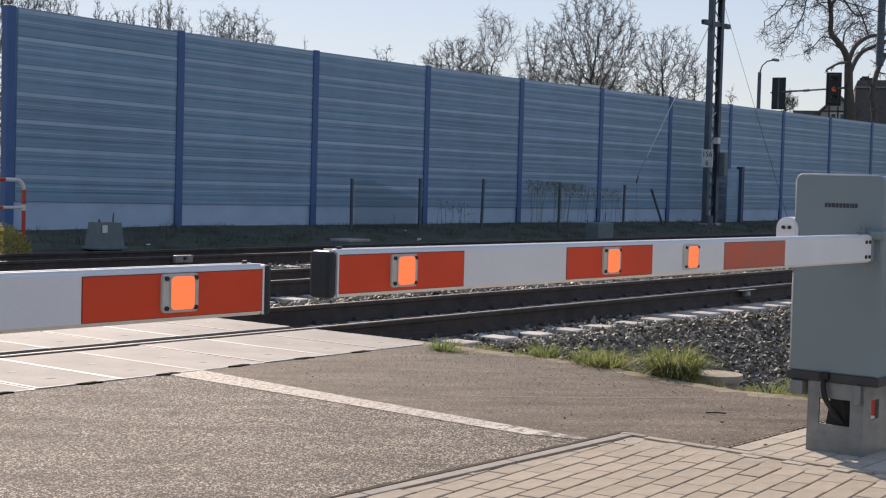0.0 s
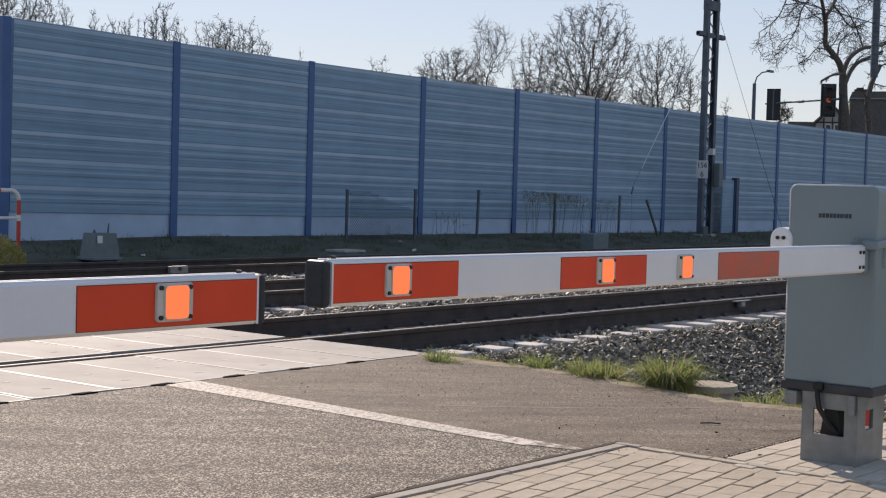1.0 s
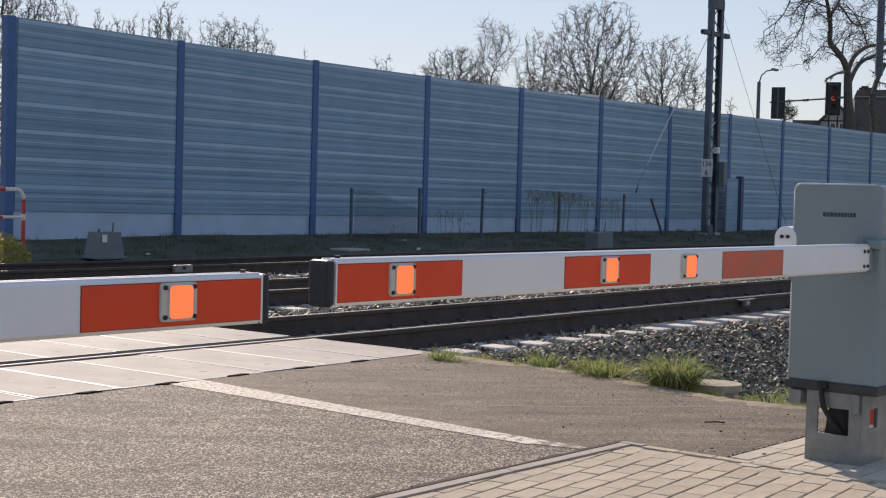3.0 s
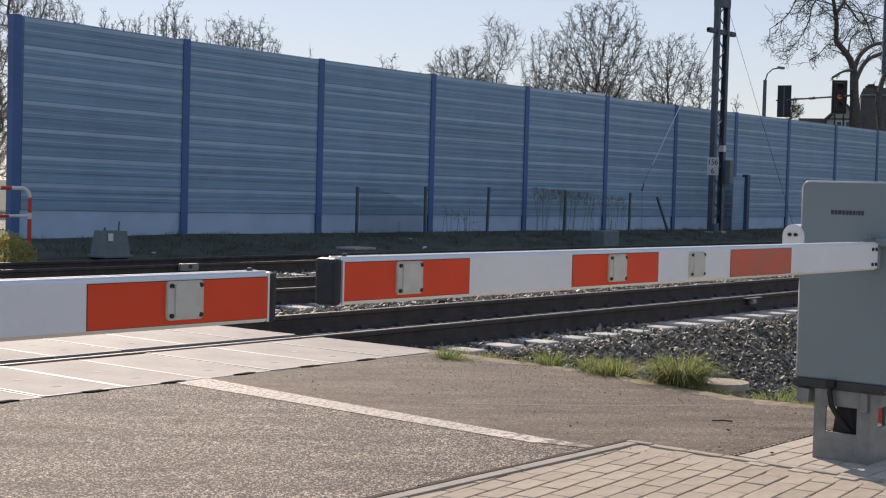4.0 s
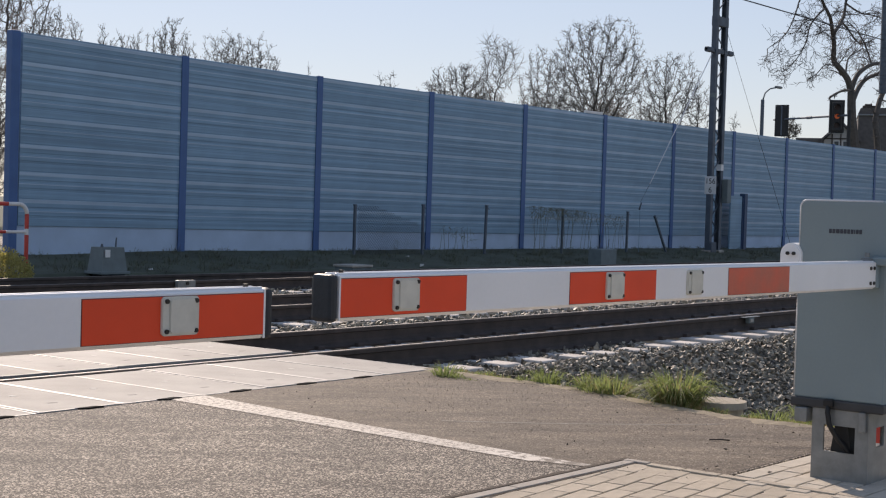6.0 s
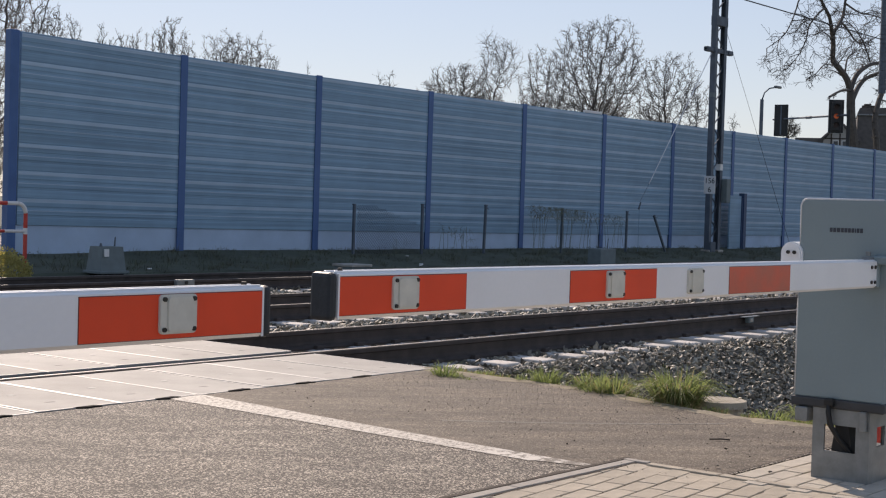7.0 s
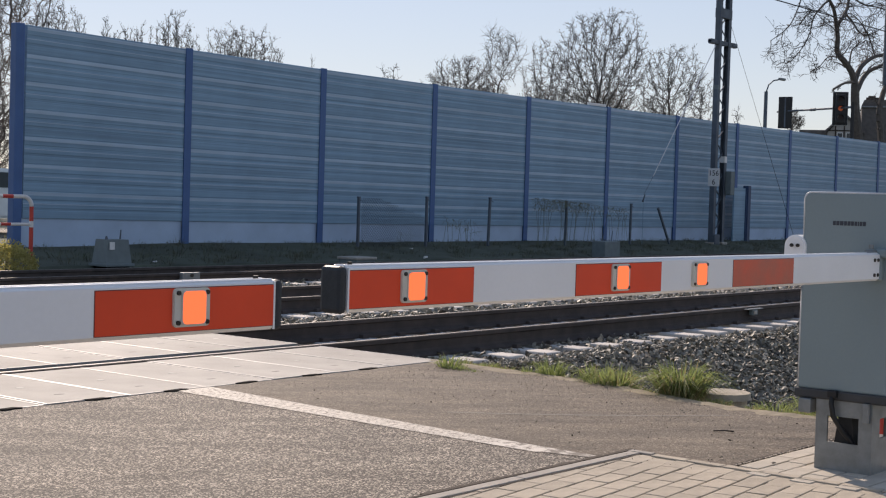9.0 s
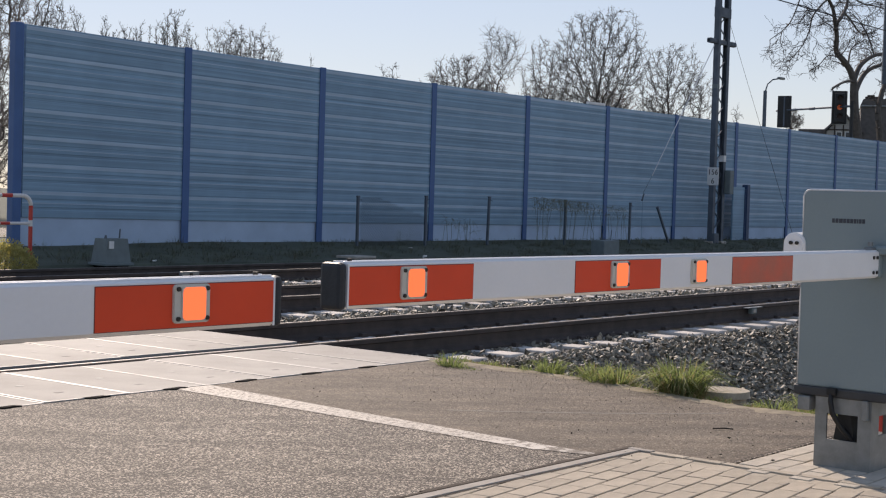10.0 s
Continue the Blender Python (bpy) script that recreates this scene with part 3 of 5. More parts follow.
# ---- noise barrier ----
WALL_Y, POST_X, BAY, POST_COUNT = 22.96, 19.73, 4.0, 18
PANEL_H, WALL_TOP = 0.496, 4.10
wall = tagged(new("wall_noise_barrier"), "tall blue metal noise barrier of ribbed cassettes between posts", "noise barrier", kind="structure")
RIB = [(-0.053, 0.0), (-0.057, -0.004), (-0.060, -0.007), (-0.060, -0.150), (-0.053, -0.162), (-0.053, -0.200), (-0.060, -0.212), (-0.060, -0.300), (-0.053, -0.312), (-0.053, -0.350),
       (-0.060, -0.362), (-0.060, -0.489), (-0.057, -0.492), (-0.053, -PANEL_H), (0.06, -PANEL_H), (0.06, 0.0)]
cassette = part("cassette", extrude_profile(RIB, 0.06, BAY - 0.06), WALL_BLUE, wall)
rim = part("rim", box((0.06, -0.064, -0.080), (BAY - 0.06, -0.058, -0.012), 0.002), WALL_RIM, cassette, "smooth pale rim of the perforated cassette")
fold = part("fold", box((0.06, -0.063, -0.240), (BAY - 0.06, -0.058, -0.222), 0.002), WALL_RIM, cassette)
base_panel = part("base_panel", box((0.06, -0.03, -0.8), (BAY - 0.06, 0.06, 0.0), 0.006), WALL_BASE, wall, "plain pale blue bottom panel")
post_bm = bmesh.new()
add_box(post_bm, (-0.09, -0.09, -0.6), (0.09, -0.075, WALL_TOP + 0.04))
add_box(post_bm, (-0.09, 0.075, -0.6), (0.09, 0.09, WALL_TOP + 0.04))
add_box(post_bm, (-0.006, -0.075, -0.6), (0.006, 0.075, WALL_TOP + 0.04))
post_ob = part("post", post_bm, WALL_POST, wall, "dark blue steel post")
cap_ob = part("top_rail", box((0.06, -0.035, 0.0), (BAY - 0.06, 0.065, 0.022), 0.004), WALL_BLUE, wall)
# plan of the posts: the barrier bends a little towards the tracks and climbs at its end by the crossing
POSTS = [(15.33, 22.36, 0.085), (19.44, 22.62, 0.050), (23.62, 22.86, 0.028), (27.73, 22.96, 0.012)] + [(POST_X + (i - 1) * BAY, WALL_Y, 0.0) for i in range(4, POST_COUNT + 1)]
used = set()
for i in range(POST_COUNT):
    (xa, ya, za), (xb, yb, zb) = POSTS[i], POSTS[i + 1]
    run = math.hypot(xb - xa, yb - ya)
    bay = pose(xa, ya, za, 0, -math.degrees(math.atan2(zb - za, run)), math.degrees(math.atan2(yb - ya, xb - xa))) @ Matrix.Diagonal((run / BAY, 1, 1, 1))
    for kind, ob, z in [("cassette", cassette, WALL_TOP - k * PANEL_H) for k in range(7)] + [("base_panel", base_panel, WALL_TOP - 7 * PANEL_H), ("top_rail", cap_ob, WALL_TOP)]:
        m = bay @ pose(0, 0, z)
        if kind in used:
            o = share(kind, ob, wall, m)
            if kind == "cassette":
                share("rim", rim, o)
                share("fold", fold, o)
        else:
            used.add(kind)
            ob.matrix_basis = m
    if i == 1:
        post_ob.matrix_basis = pose(xa, ya, za)
    elif i > 1:
        share("post", post_ob, wall, pose(xa, ya, za))
part("loose_strip", box((34.75, WALL_Y - 0.05, WALL_TOP + 0.022), (35.62, WALL_Y + 0.05, WALL_TOP + 0.10), 0.01), SIGN_WHITE, wall, "pale loose strip on the wall top")
part("end_post", box((15.18, 22.27, -0.3), (15.36, 22.45, WALL_TOP + 0.12), 0.012), WALL_POST, wall, "broad blue end post of the barrier")

# ---- pavement ----
pave = tagged(link("pavement", poly_slab([(2.4, -40), (8.3, -40), (8.3, 3.27), (6.31, 3.27), (6.31, 3.85), (2.4, 3.85)], -1.2, -0.022), JOINT), "beige block paving with dark sandy joints", "pavement", kind="structure")
kerb = None
for i in range(4):
    if kerb is None:
        kerb = part("kerb_stone", box((0.004, 0.014, -0.2), (0.996, 0.078, 0.003), 0.004), KERB, pave)
        dj = bmesh.new()
        for k in range(24):
            add_box(dj, (3.0 + k * 0.14, 3.846, -0.03), (3.0 + (k + 1) * 0.14, 3.862 + 0.022 * rnd.random(), 0.0045))
        part("dirt_joint", dj, JOINT, pave, "dark dirt along the kerb")
        part("kerb_bed", box((3.0, 3.764, -0.1), (6.31, 3.778, -0.002)), JOINT, pave)
        kerb.matrix_basis = pose(5.30, 3.765, 0)
    else:
        share("kerb_stone", kerb, pave, pose(5.30 - i, 3.765, 0))
part("kerb_end", box((6.294, 3.71, -0.2), (6.34, 3.85, 0.006), 0.005), KERB, pave)
L, B = 0.223, 0.1115
brick = part("paving_block", box((-L / 2 + 0.004, -B / 2 + 0.004, -0.06), (L / 2 - 0.004, B / 2 - 0.004, 0), 0.004), PAVER, pave)
brick.matrix_basis = pose(5.0, -6.0, 0)
turn = radians(6.3)
cs, sn = math.cos(turn), math.sin(turn)
for r in range(-30, 12):
    for c in range(-24, 14):
        u, v = (c + 0.5 * (r % 2)) * L, (r + 0.5) * B
        x, y = 6.30 + u * cs - v * sn, 3.556 + u * sn + v * cs
        if not (3.6 < x < 6.27 and 1.5 < y < 3.84):
            continue
        m = pose(x, y, rnd.uniform(-0.004, -0.001), rnd.uniform(-0.5, 0.5), rnd.uniform(-0.4, 0.4), 6.3 + rnd.uniform(-0.7, 0.7))
        share("paving_block", brick, pave, m)
# the rest of the paving, joined
RV, RF = [], []
for r in range(-90, 30):
    for c in range(-30, 22):
        u, v = (c + 0.5 * (r % 2)) * L, (r + 0.5) * B
        x, y = 6.30 + u * cs - v * sn, 3.556 + u * sn + v * cs
        near = 3.6 < x < 6.27 and y > 1.5
        if near or not (2.5 < x < 8.2 and -6 < y < 3.80) or (x > 6.20 and y > 1.62):
            continue
        k = len(RV)
        for z in (-0.003, -0.05):
            for p, q in ((-1, -1), (1, -1), (1, 1), (-1, 1)):
                e, f = p * (L / 2 - 0.004), q * (B / 2 - 0.004)
                RV.append((x + e * cs - f * sn, y + e * sn + f * cs, z))
        RF += [(k, k + 1, k + 2, k + 3), (k + 4, k + 5, k + 1, k), (k + 5, k + 6, k + 2, k + 1), (k + 6, k + 7, k + 3, k + 2), (k + 7, k + 4, k, k + 3)]
rest = array_mesh("paving_rest", np.array(RV), np.array(RF), PAVER, pave)
rest["kind"] = "stuff"
part("cut_blocks", box((2.50, -6.0, -0.06), (2.80, 3.76, -0.0055), 0.002), PAVER, pave)
part("kerb_run", box((2.402, -6.0, -0.2), (2.498, 3.76, 0.004), 0.006), KERB, pave, "flush concrete kerb towards the road")
# edging row and the paler blocks under the barrier drive
part("cut_blocks", box((6.10, 1.5, -0.06), (6.30, 3.77, -0.0048), 0.002), PAVER, pave, "cut blocks along the edging")
edge_block = part("edging_block", box((0.005, -0.10 + 0.003, -0.06), (0.062, 0.10 - 0.003, 0), 0.004), PAVER, pave)
edge_block.matrix_basis = pose(6.26, 3.60, 0.005)
for i in range(1, 11):
    share("edging_block", edge_block, pave, pose(6.26, 3.60 - 0.2 * i, 0.005, 0, 0, rnd.uniform(-1, 1)))
pale = part("pale_block", box((-L / 2 + 0.004, -B / 2 + 0.004, -0.06), (L / 2 - 0.004, B / 2 - 0.004, 0), 0.004), PAVER_PALE, pave)
pale.matrix_basis = pose(6.46, 3.20, 0.003)
for r in range(14):
    for c in range(-1 if r % 2 else 0, 9):
        if r == 0 and c == 0:
            continue
        x, y = 6.425 + (c + 0.5 * (r % 2)) * L, 3.20 - r * B
        if x > 8.15:
            continue
        share("pale_block", pale, pave, pose(x, y, rnd.uniform(0.001, 0.004), rnd.uniform(-0.5, 0.5), 0, rnd.uniform(-0.8, 0.8)))

# ---- barrier drive ----
def housing_shape(y0, y1, z0, z1, depth):
    """A housing with round shoulders and narrow rounded edges, front at x = 0."""
    r = 0.034
    ring = [(y0, z0), (y1, z0)]
    for cy, a0 in ((y1 - r, 0), (y0 + r, 90)):
        ring += [(cy + r * math.cos(radians(a0 + 15 * k)), z1 - r + r * math.sin(radians(a0 + 15 * k))) for k in range(7)]
    bm = extrude_profile(ring, 0.0, depth)
    rim_edges = [e for e in bm.edges if abs(e.verts[0].co.x - e.verts[1].co.x) < 1e-6]
    bmesh.ops.bevel(bm, geom=rim_edges, offset=0.011, segments=3, affect="EDGES", profile=0.5)
    return bm


def build_cabinet():
    """Steel housing of the barrier drive on a galvanised frame; its narrow face looks along the road."""
    c = thing("barrier_drive", pose(6.6, 0, 0), label="grey steel barrier drive cabinet on a galvanised frame", category="barrier drive")
    y0, y1 = 2.63, 3.077
    part("housing", housing_shape(y0, y1, 0.385, 1.347, 0.48), GREY, c, "smooth grey painted housing")
    # pale tube added along the far and top edges as their bright highlight
    glint = bmesh.new()
    r = 0.034
    shoulder = [(y1 - r + r * math.cos(radians(10 * k)), 1.347 - r + r * math.sin(radians(10 * k))) for k in range(10)]
    add_path(glint, [(0.006, y, z) for y, z in [(y1, 0.395), (y1, 0.8)] + shoulder + [(2.86, 1.347), (y0 + r, 1.347)]], 0.0048, 8)
    part("edge_highlight", glint, EDGE_GLINT, c, "thin pale line added as the highlight on the housing's edge", smooth=True)
    part("bottom_seal", box((-0.012, y0 - 0.012, 0.342), (0.49, y1 + 0.012, 0.388), 0.008), GREY_EDGE, c, "dark bottom seal")
    # frame plates with windows cut through
    for xa, xb in ((0.0, 0.012), (0.31, 0.322)):
        fr = bmesh.new()
        for lo, hi in (((xa, 2.915, 0.0), (xb, 2.975, 0.342)), ((xa, 2.69, 0.0), (xb, 2.757, 0.342)), ((xa, 2.757, 0.0), (xb, 2.915, 0.138)), ((xa, 2.757, 0.265), (xb, 2.915, 0.342))):
            add_box(fr, lo, hi)
        part("frame_plate", fr, ZINC, c, "galvanised plate with a square window")
    sd = bmesh.new()
    for lo, hi in (((0.012, 2.69, 0.0), (0.095, 2.702, 0.342)), ((0.19, 2.69, 0.0), (0.31, 2.702, 0.342)), ((0.095, 2.69, 0.0), (0.19, 2.702, 0.17)), ((0.095, 2.69, 0.265), (0.19, 2.702, 0.342))):
        add_box(sd, lo, hi)
    part("side_plate", sd, ZINC, c, "galvanised side plate with a small window")
    part("cross_bar", box((0.012, 2.71, 0.30), (0.31, 2.963, 0.335)), ZINC, c)
    part("bracket", box((-0.035, 2.99, 0.27), (0.04, 3.055, 0.34), 0.006), ZINC, c)
    part("bracket", box((-0.028, 2.70, 0.25), (0.0, 2.73, 0.345), 0.004), ZINC, c)
    shoe = bmesh.new()
    for v in add_box(shoe, (0.03, 2.765, 0.02), (0.16, 2.91, 0.262)):
        if v.co.z > 0.2:
            v.co.y = 2.84 + (v.co.y - 2.84) * 0.45
        elif v.co.z < 0.1:
            v.co.z = 0.0
    part("anchor_shoe", shoe, CABLE, c, "dark tapered shoe inside the frame")
    cb = bmesh.new()
    pts = [(-0.02, 2.885, 0.375), (-0.03, 2.885, 0.33), (-0.028, 2.875, 0.27), (0.0, 2.84, 0.20), (0.03, 2.80, 0.145), (0.06, 2.77, 0.05), (0.08, 2.76, 0.0)]
    add_path(cb, pts, 0.013, 8)
    part("cable", cb, CABLE, c, "black cable looping into the frame", smooth=True)
    part("cable_gland", box((-0.035, 2.86, 0.355), (0.0, 2.91, 0.392), 0.008), CABLE, c)
    # maker's mark: plain bars where the raised letters stand
    x = 2.925
    for w in (0.014, 0.015, 0.018, 0.014, 0.015, 0.014, 0.014, 0.006, 0.013, 0.014):
        bar = box((-0.002, x - w, 1.190), (0.004, x, 1.211), 0.001)
        part("logo_bar", bar, LOGO, c)
        x -= w + 0.0032
    # rounded white cover on the housing's far side
    cov = bmesh.new()
    n = 14
    ring = [(3.112 + 0.056 * math.cos(math.pi * i / n), 1.080 + 0.056 * math.sin(math.pi * i / n)) for i in range(n + 1)] + [(3.056, 0.93), (3.168, 0.93)]
    a = [cov.verts.new((-0.02, y, z)) for y, z in ring]
    b = [cov.verts.new((0.20, y, z)) for y, z in ring]
    cov.faces.new(a)
    cov.faces.new(b[::-1])
    for i in range(len(ring)):
        j = (i + 1) % len(ring)
        cov.faces.new((a[i], b[i], b[j], a[j]))
    bmesh.ops.recalc_face_normals(cov, faces=cov.faces[:])
    bmesh.ops.bevel(cov, geom=[e for e in cov.edges if abs(e.verts[0].co.x - e.verts[1].co.x) < 1e-5], offset=0.008, segments=2, affect="EDGES")
    cover = part("shaft_cover", cov, WHITE, c, "white rounded shaft cover")
    for y in (3.092, 3.124):
        part("bolt", tube((-0.022, y, 1.085), (-0.032, y, 1.085), 0.009), BOLT, cover)
    return c


build_cabinet()

# ---- booms ----
BOOM_Y, BOOM_H, BOOM_D = 2.668, 0.127, 0.075


def plate_bm(x, z, w, h, rad, y0, y1):
    """A plate with rounded corners in the boom's front plane."""
    bm = bmesh.new()
    ring = []
    for cx, cz, a0 in ((w / 2 - rad, h / 2 - rad, 0), (-w / 2 + rad, h / 2 - rad, 90), (-w / 2 + rad, -h / 2 + rad, 180), (w / 2 - rad, -h / 2 + rad, 270)):
        ring += [(x + cx + rad * math.cos(radians(a0 + 22.5 * k)), z + cz + rad * math.sin(radians(a0 + 22.5 * k))) for k in range(5)]
    a = [bm.verts.new((px, y0, pz)) for px, pz in ring]
    b = [bm.verts.new((px, y1, pz)) for px, pz in ring]
    front = bm.faces.new(a)
    bm.faces.new(b[::-1])
    for k in range(len(ring)):
        m = (k + 1) % len(ring)
        bm.faces.new((a[k], b[k], b[m], a[m]))
    bmesh.ops.recalc_face_normals(bm, faces=bm.faces[:])
    bmesh.ops.bevel(bm, geom=list(front.edges), offset=min(0.002, abs(y1 - y0) * 0.4), segments=2, affect="EDGES")
    return bm


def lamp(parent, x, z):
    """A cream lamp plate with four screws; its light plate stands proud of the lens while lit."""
    lp = part("lamp", plate_bm(x, z, 0.115, 0.094, 0.011, -0.009, 0.0), LENS, parent, "cream plastic warning lamp with four screws")
    part("lens", plate_bm(x + 0.004, z, 0.080, 0.084, 0.010, -0.0125, -0.008), LENS, lp)
    for dx in (-0.045, 0.046):
        for dz in (-0.036, 0.036):
            part("screw", tube((x + dx, -0.014, z + dz), (x + dx, -0.008, z + dz), 0.0058, sides=10), BOLT, lp)
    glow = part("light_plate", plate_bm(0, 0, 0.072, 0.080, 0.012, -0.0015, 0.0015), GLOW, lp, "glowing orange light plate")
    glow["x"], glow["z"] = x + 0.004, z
    return glow


def build_boom(name_label, length, stripes, lamps, direction, pivot):
    """A box-section boom from its pivot at the origin; direction -1 runs towards -x."""
    b = thing("barrier_boom", pose(*pivot), label=name_label, category="barrier boom", group="crossing barrier booms")
    d = direction
    x0, x1 = sorted((0.0, d * length))
    h = BOOM_H / 2
    section = [(0.0, h - 0.005), (0.005, h), (BOOM_D - 0.006, h), (BOOM_D, h - 0.006), (BOOM_D, -h + 0.006), (BOOM_D - 0.006, -h), (0.014, -h), (0.0, -h + 0.010)]
    body = part("beam", extrude_profile(section, x0, x1), WHITE, b, "white painted box beam")
    part("top_rib", box((x0, 0.010, BOOM_H / 2 - 0.001), (x1, 0.018, BOOM_H / 2 + 0.005), 0.002), WHITE, body)
    part("top_rib", box((x0, 0.046, BOOM_H / 2 - 0.001), (x1, 0.054, BOOM_H / 2 + 0.005), 0.002), WHITE, body)
    for sa, sb, faded in stripes:
        a, c = sorted((d * sa, d * sb))
        part("panel_border", box((a - 0.002, -0.0012, -BOOM_H / 2 + 0.0105), (c + 0.002, 0.001, BOOM_H / 2 - 0.009), 0.0004), RED_EDGE, b)
        part("red_panel", box((a, -0.0022, -BOOM_H / 2 + 0.012), (c, 0.001, BOOM_H / 2 - 0.011), 0.001), RED_FADED if faded else RED, b, "faded glossy red stripe" if faded else "red reflective stripe")
    tip = d * length
    cap = bmesh.new()
    lo, hi = sorted((tip, tip + d * 0.03))
    add_box(cap, (lo, -0.002, -BOOM_H / 2 - 0.002), (hi, BOOM_D + 0.002, BOOM_H / 2 + 0.002), 0.012)
    part("end_cap", cap, CAP, b, "black plastic end cap")
    part("edge_strip", box((min(tip, tip - d * 0.006), -0.003, -BOOM_H / 2 + 0.002), (max(tip, tip - d * 0.006), 0.001, BOOM_H / 2 - 0.002)), WHITE, b)
    part("tip_screw", tube((tip - d * 0.04, 0.03, BOOM_H / 2), (tip - d * 0.04, 0.03, BOOM_H / 2 + 0.012), 0.007), BOLT, b)
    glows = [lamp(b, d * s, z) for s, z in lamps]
    return b, glows


RIGHT_PIVOT = (6.56, BOOM_Y, 0.9995)
boom_right, glows_right = build_boom("long red and white barrier boom with three warning lamps, lowered", 3.685,
                                     [(3.685 - 0.004, 3.685 - 0.560, False), (2.568, 2.015, False), (1.461, 0.925, True)], [(3.408, 0.004), (2.296, 0.004), (1.735, 0.004)], -1, RIGHT_PIVOT)
# hinge fork at the drive
part("fork", box((0.0, -0.004, -0.062), (0.13, 0.060, 0.050), 0.008), GREY, boom_right, "grey steel fork holding the boom")
arm_bm = bmesh.new()
add_box(arm_bm, (0.0, -0.06, 0.045), (0.48, 0.03, 0.085), 0.008)
bmesh.ops.rotate(arm_bm, cent=(0, 0, 0.05), matrix=Matrix.Rotation(radians(-6), 3, "Y"), verts=arm_bm.verts[:])
part("drive_arm", arm_bm, GREY, boom_right, "grey drive arm rising to the shaft")
part("arm_web", box((0.12, -0.05, -0.045), (0.42, 0.015, 0.06), 0.01), GREY, boom_right)
part("fork_top", box((-0.045, 0.015, 0.064), (0.03, 0.06, 0.080), 0.005), ZINC, boom_right)
for bx in (-0.022, -0.062):
    for bz in (-0.036, 0.034):
        part("bolt", tube((bx, -0.006, bz), (bx, 0.001, bz), 0.0085), BOLT, boom_right)
part("bolt_head", tube((-0.01, 0.04, 0.085), (-0.01, 0.04, 0.105), 0.012), ZINC, boom_right)

LEFT_PIVOT = (-1.30, BOOM_Y, 0.968)
boom_left, glows_left = build_boom("red and white barrier boom with warning lamps, lowered", 3.90,
                                   [(3.895, 3.335, False), (2.785, 2.225, False), (1.67, 1.11, False)], [(3.617, 0.006), (2.5, 0.006)], 1, LEFT_PIVOT)


# both booms hang a hair off the level
boom_left.matrix_basis = pose(*LEFT_PIVOT, 0, -0.04, -0.10)
boom_right.matrix_basis = pose(*RIGHT_PIVOT, 0, 0.02, 0.08)


def build_left_drive():
    c = thing("barrier_drive", pose(-1.95, 0, 0), label="grey steel barrier drive cabinet of the opposite boom", category="barrier drive")
    part("housing", box((0.0, 2.38, 0.385), (0.48, 3.07, 1.335), 0.022), GREY, c)
    part("frame_plate", box((0.02, 2.46, 0.0), (0.44, 2.97, 0.386)), ZINC, c)
    part("arm", box((0.47, 2.64, 0.90), (0.68, 2.75, 1.04), 0.01), GREY, c)


build_left_drive()

# red and white post seen through the drive's frame
rp = thing("marker_post", pose(7.35, 2.95, 0.0), label="small red and white marker post behind the drive", category="marker post")
part("post", box((-0.025, -0.04, 0.0), (0.025, 0.04, 0.42), 0.006), TUBE_WHITE, rp)
part("red_band", box((-0.029, -0.044, 0.093), (0.029, 0.044, 0.30)), TUBE_RED, rp)


# ---- plants ----
def blades(spots, material, seed, name, label="", category="grass", kind="", parent=None):
    """Tufts of curved grass blades. spots: x, y, z, radius, height, count."""
    rs = np.random.RandomState(seed)
    V, F = [], []
    for x, y, z, rad, hgt, count in spots:
        for _ in range(count):
            a, r = rs.uniform(0, 6.283), rad * math.sqrt(rs.uniform())
            px, py = x + r * math.cos(a) * 0.6, y + r * math.sin(a) * 0.6
            h = hgt * rs.uniform(0.45, 1.0)
            lean = rs.uniform(0.1, 1.5) * h
            b = a + rs.uniform(-0.7, 0.7)
            dx, dy = math.cos(b) * lean, math.sin(b) * lean
            w = rs.uniform(0.002, 0.004) * (1 + hgt)
            c = rs.uniform(0, 6.283)
            wx, wy = math.cos(c) * w, math.sin(c) * w
            k = len(V)
            drop = (0.30 + 0.35 * rs.uniform()) * lean
            V += [(px - wx, py - wy, z), (px + wx, py + wy, z), (px + dx * 0.4 + wx * 0.8, py + dy * 0.4 + wy * 0.8, z + h * 0.6), (px + dx * 0.4 - wx * 0.8, py + dy * 0.4 - wy * 0.8, z + h * 0.6), (px + dx, py + dy, z + h - drop)]
            F += [(k, k + 1, k + 2), (k, k + 2, k + 3), (k + 3, k + 2, k + 4)]
    ob = array_mesh(name, np.array(V), np.array(F), material, parent)
    return ob if parent else tagged(ob, label, category, kind=kind)


tuft = blades([(8.50, 4.80, -0.03, 0.16, 0.34, 420), (8.52, 4.80, -0.03, 0.22, 0.26, 420)], GRASS, 1, "grass_tuft", "thick green grass tuft at the asphalt edge")
blades([(8.50, 4.80, -0.03, 0.18, 0.31, 110), (8.48, 4.78, -0.03, 0.24, 0.14, 130)], GRASS_DRY, 21, "straw", parent=tuft)
tuft = blades([(8.56, 5.33, -0.03, 0.15, 0.22, 200), (8.66, 5.56, -0.03, 0.15, 0.21, 190), (8.60, 5.45, -0.03, 0.24, 0.13, 260)], GRASS, 2, "grass_tuft", "green grass tuft at the asphalt edge")
blades([(8.56, 5.33, -0.03, 0.16, 0.19, 70), (8.66, 5.54, -0.03, 0.16, 0.19, 70)], GRASS_DRY, 22, "straw", parent=tuft)
blades([(8.70, 5.99, -0.03, 0.11, 0.20, 150), (8.66, 6.17, -0.03, 0.10, 0.10, 80)], GRASS, 3, "grass_tuft", "small green grass tuft in gravel")
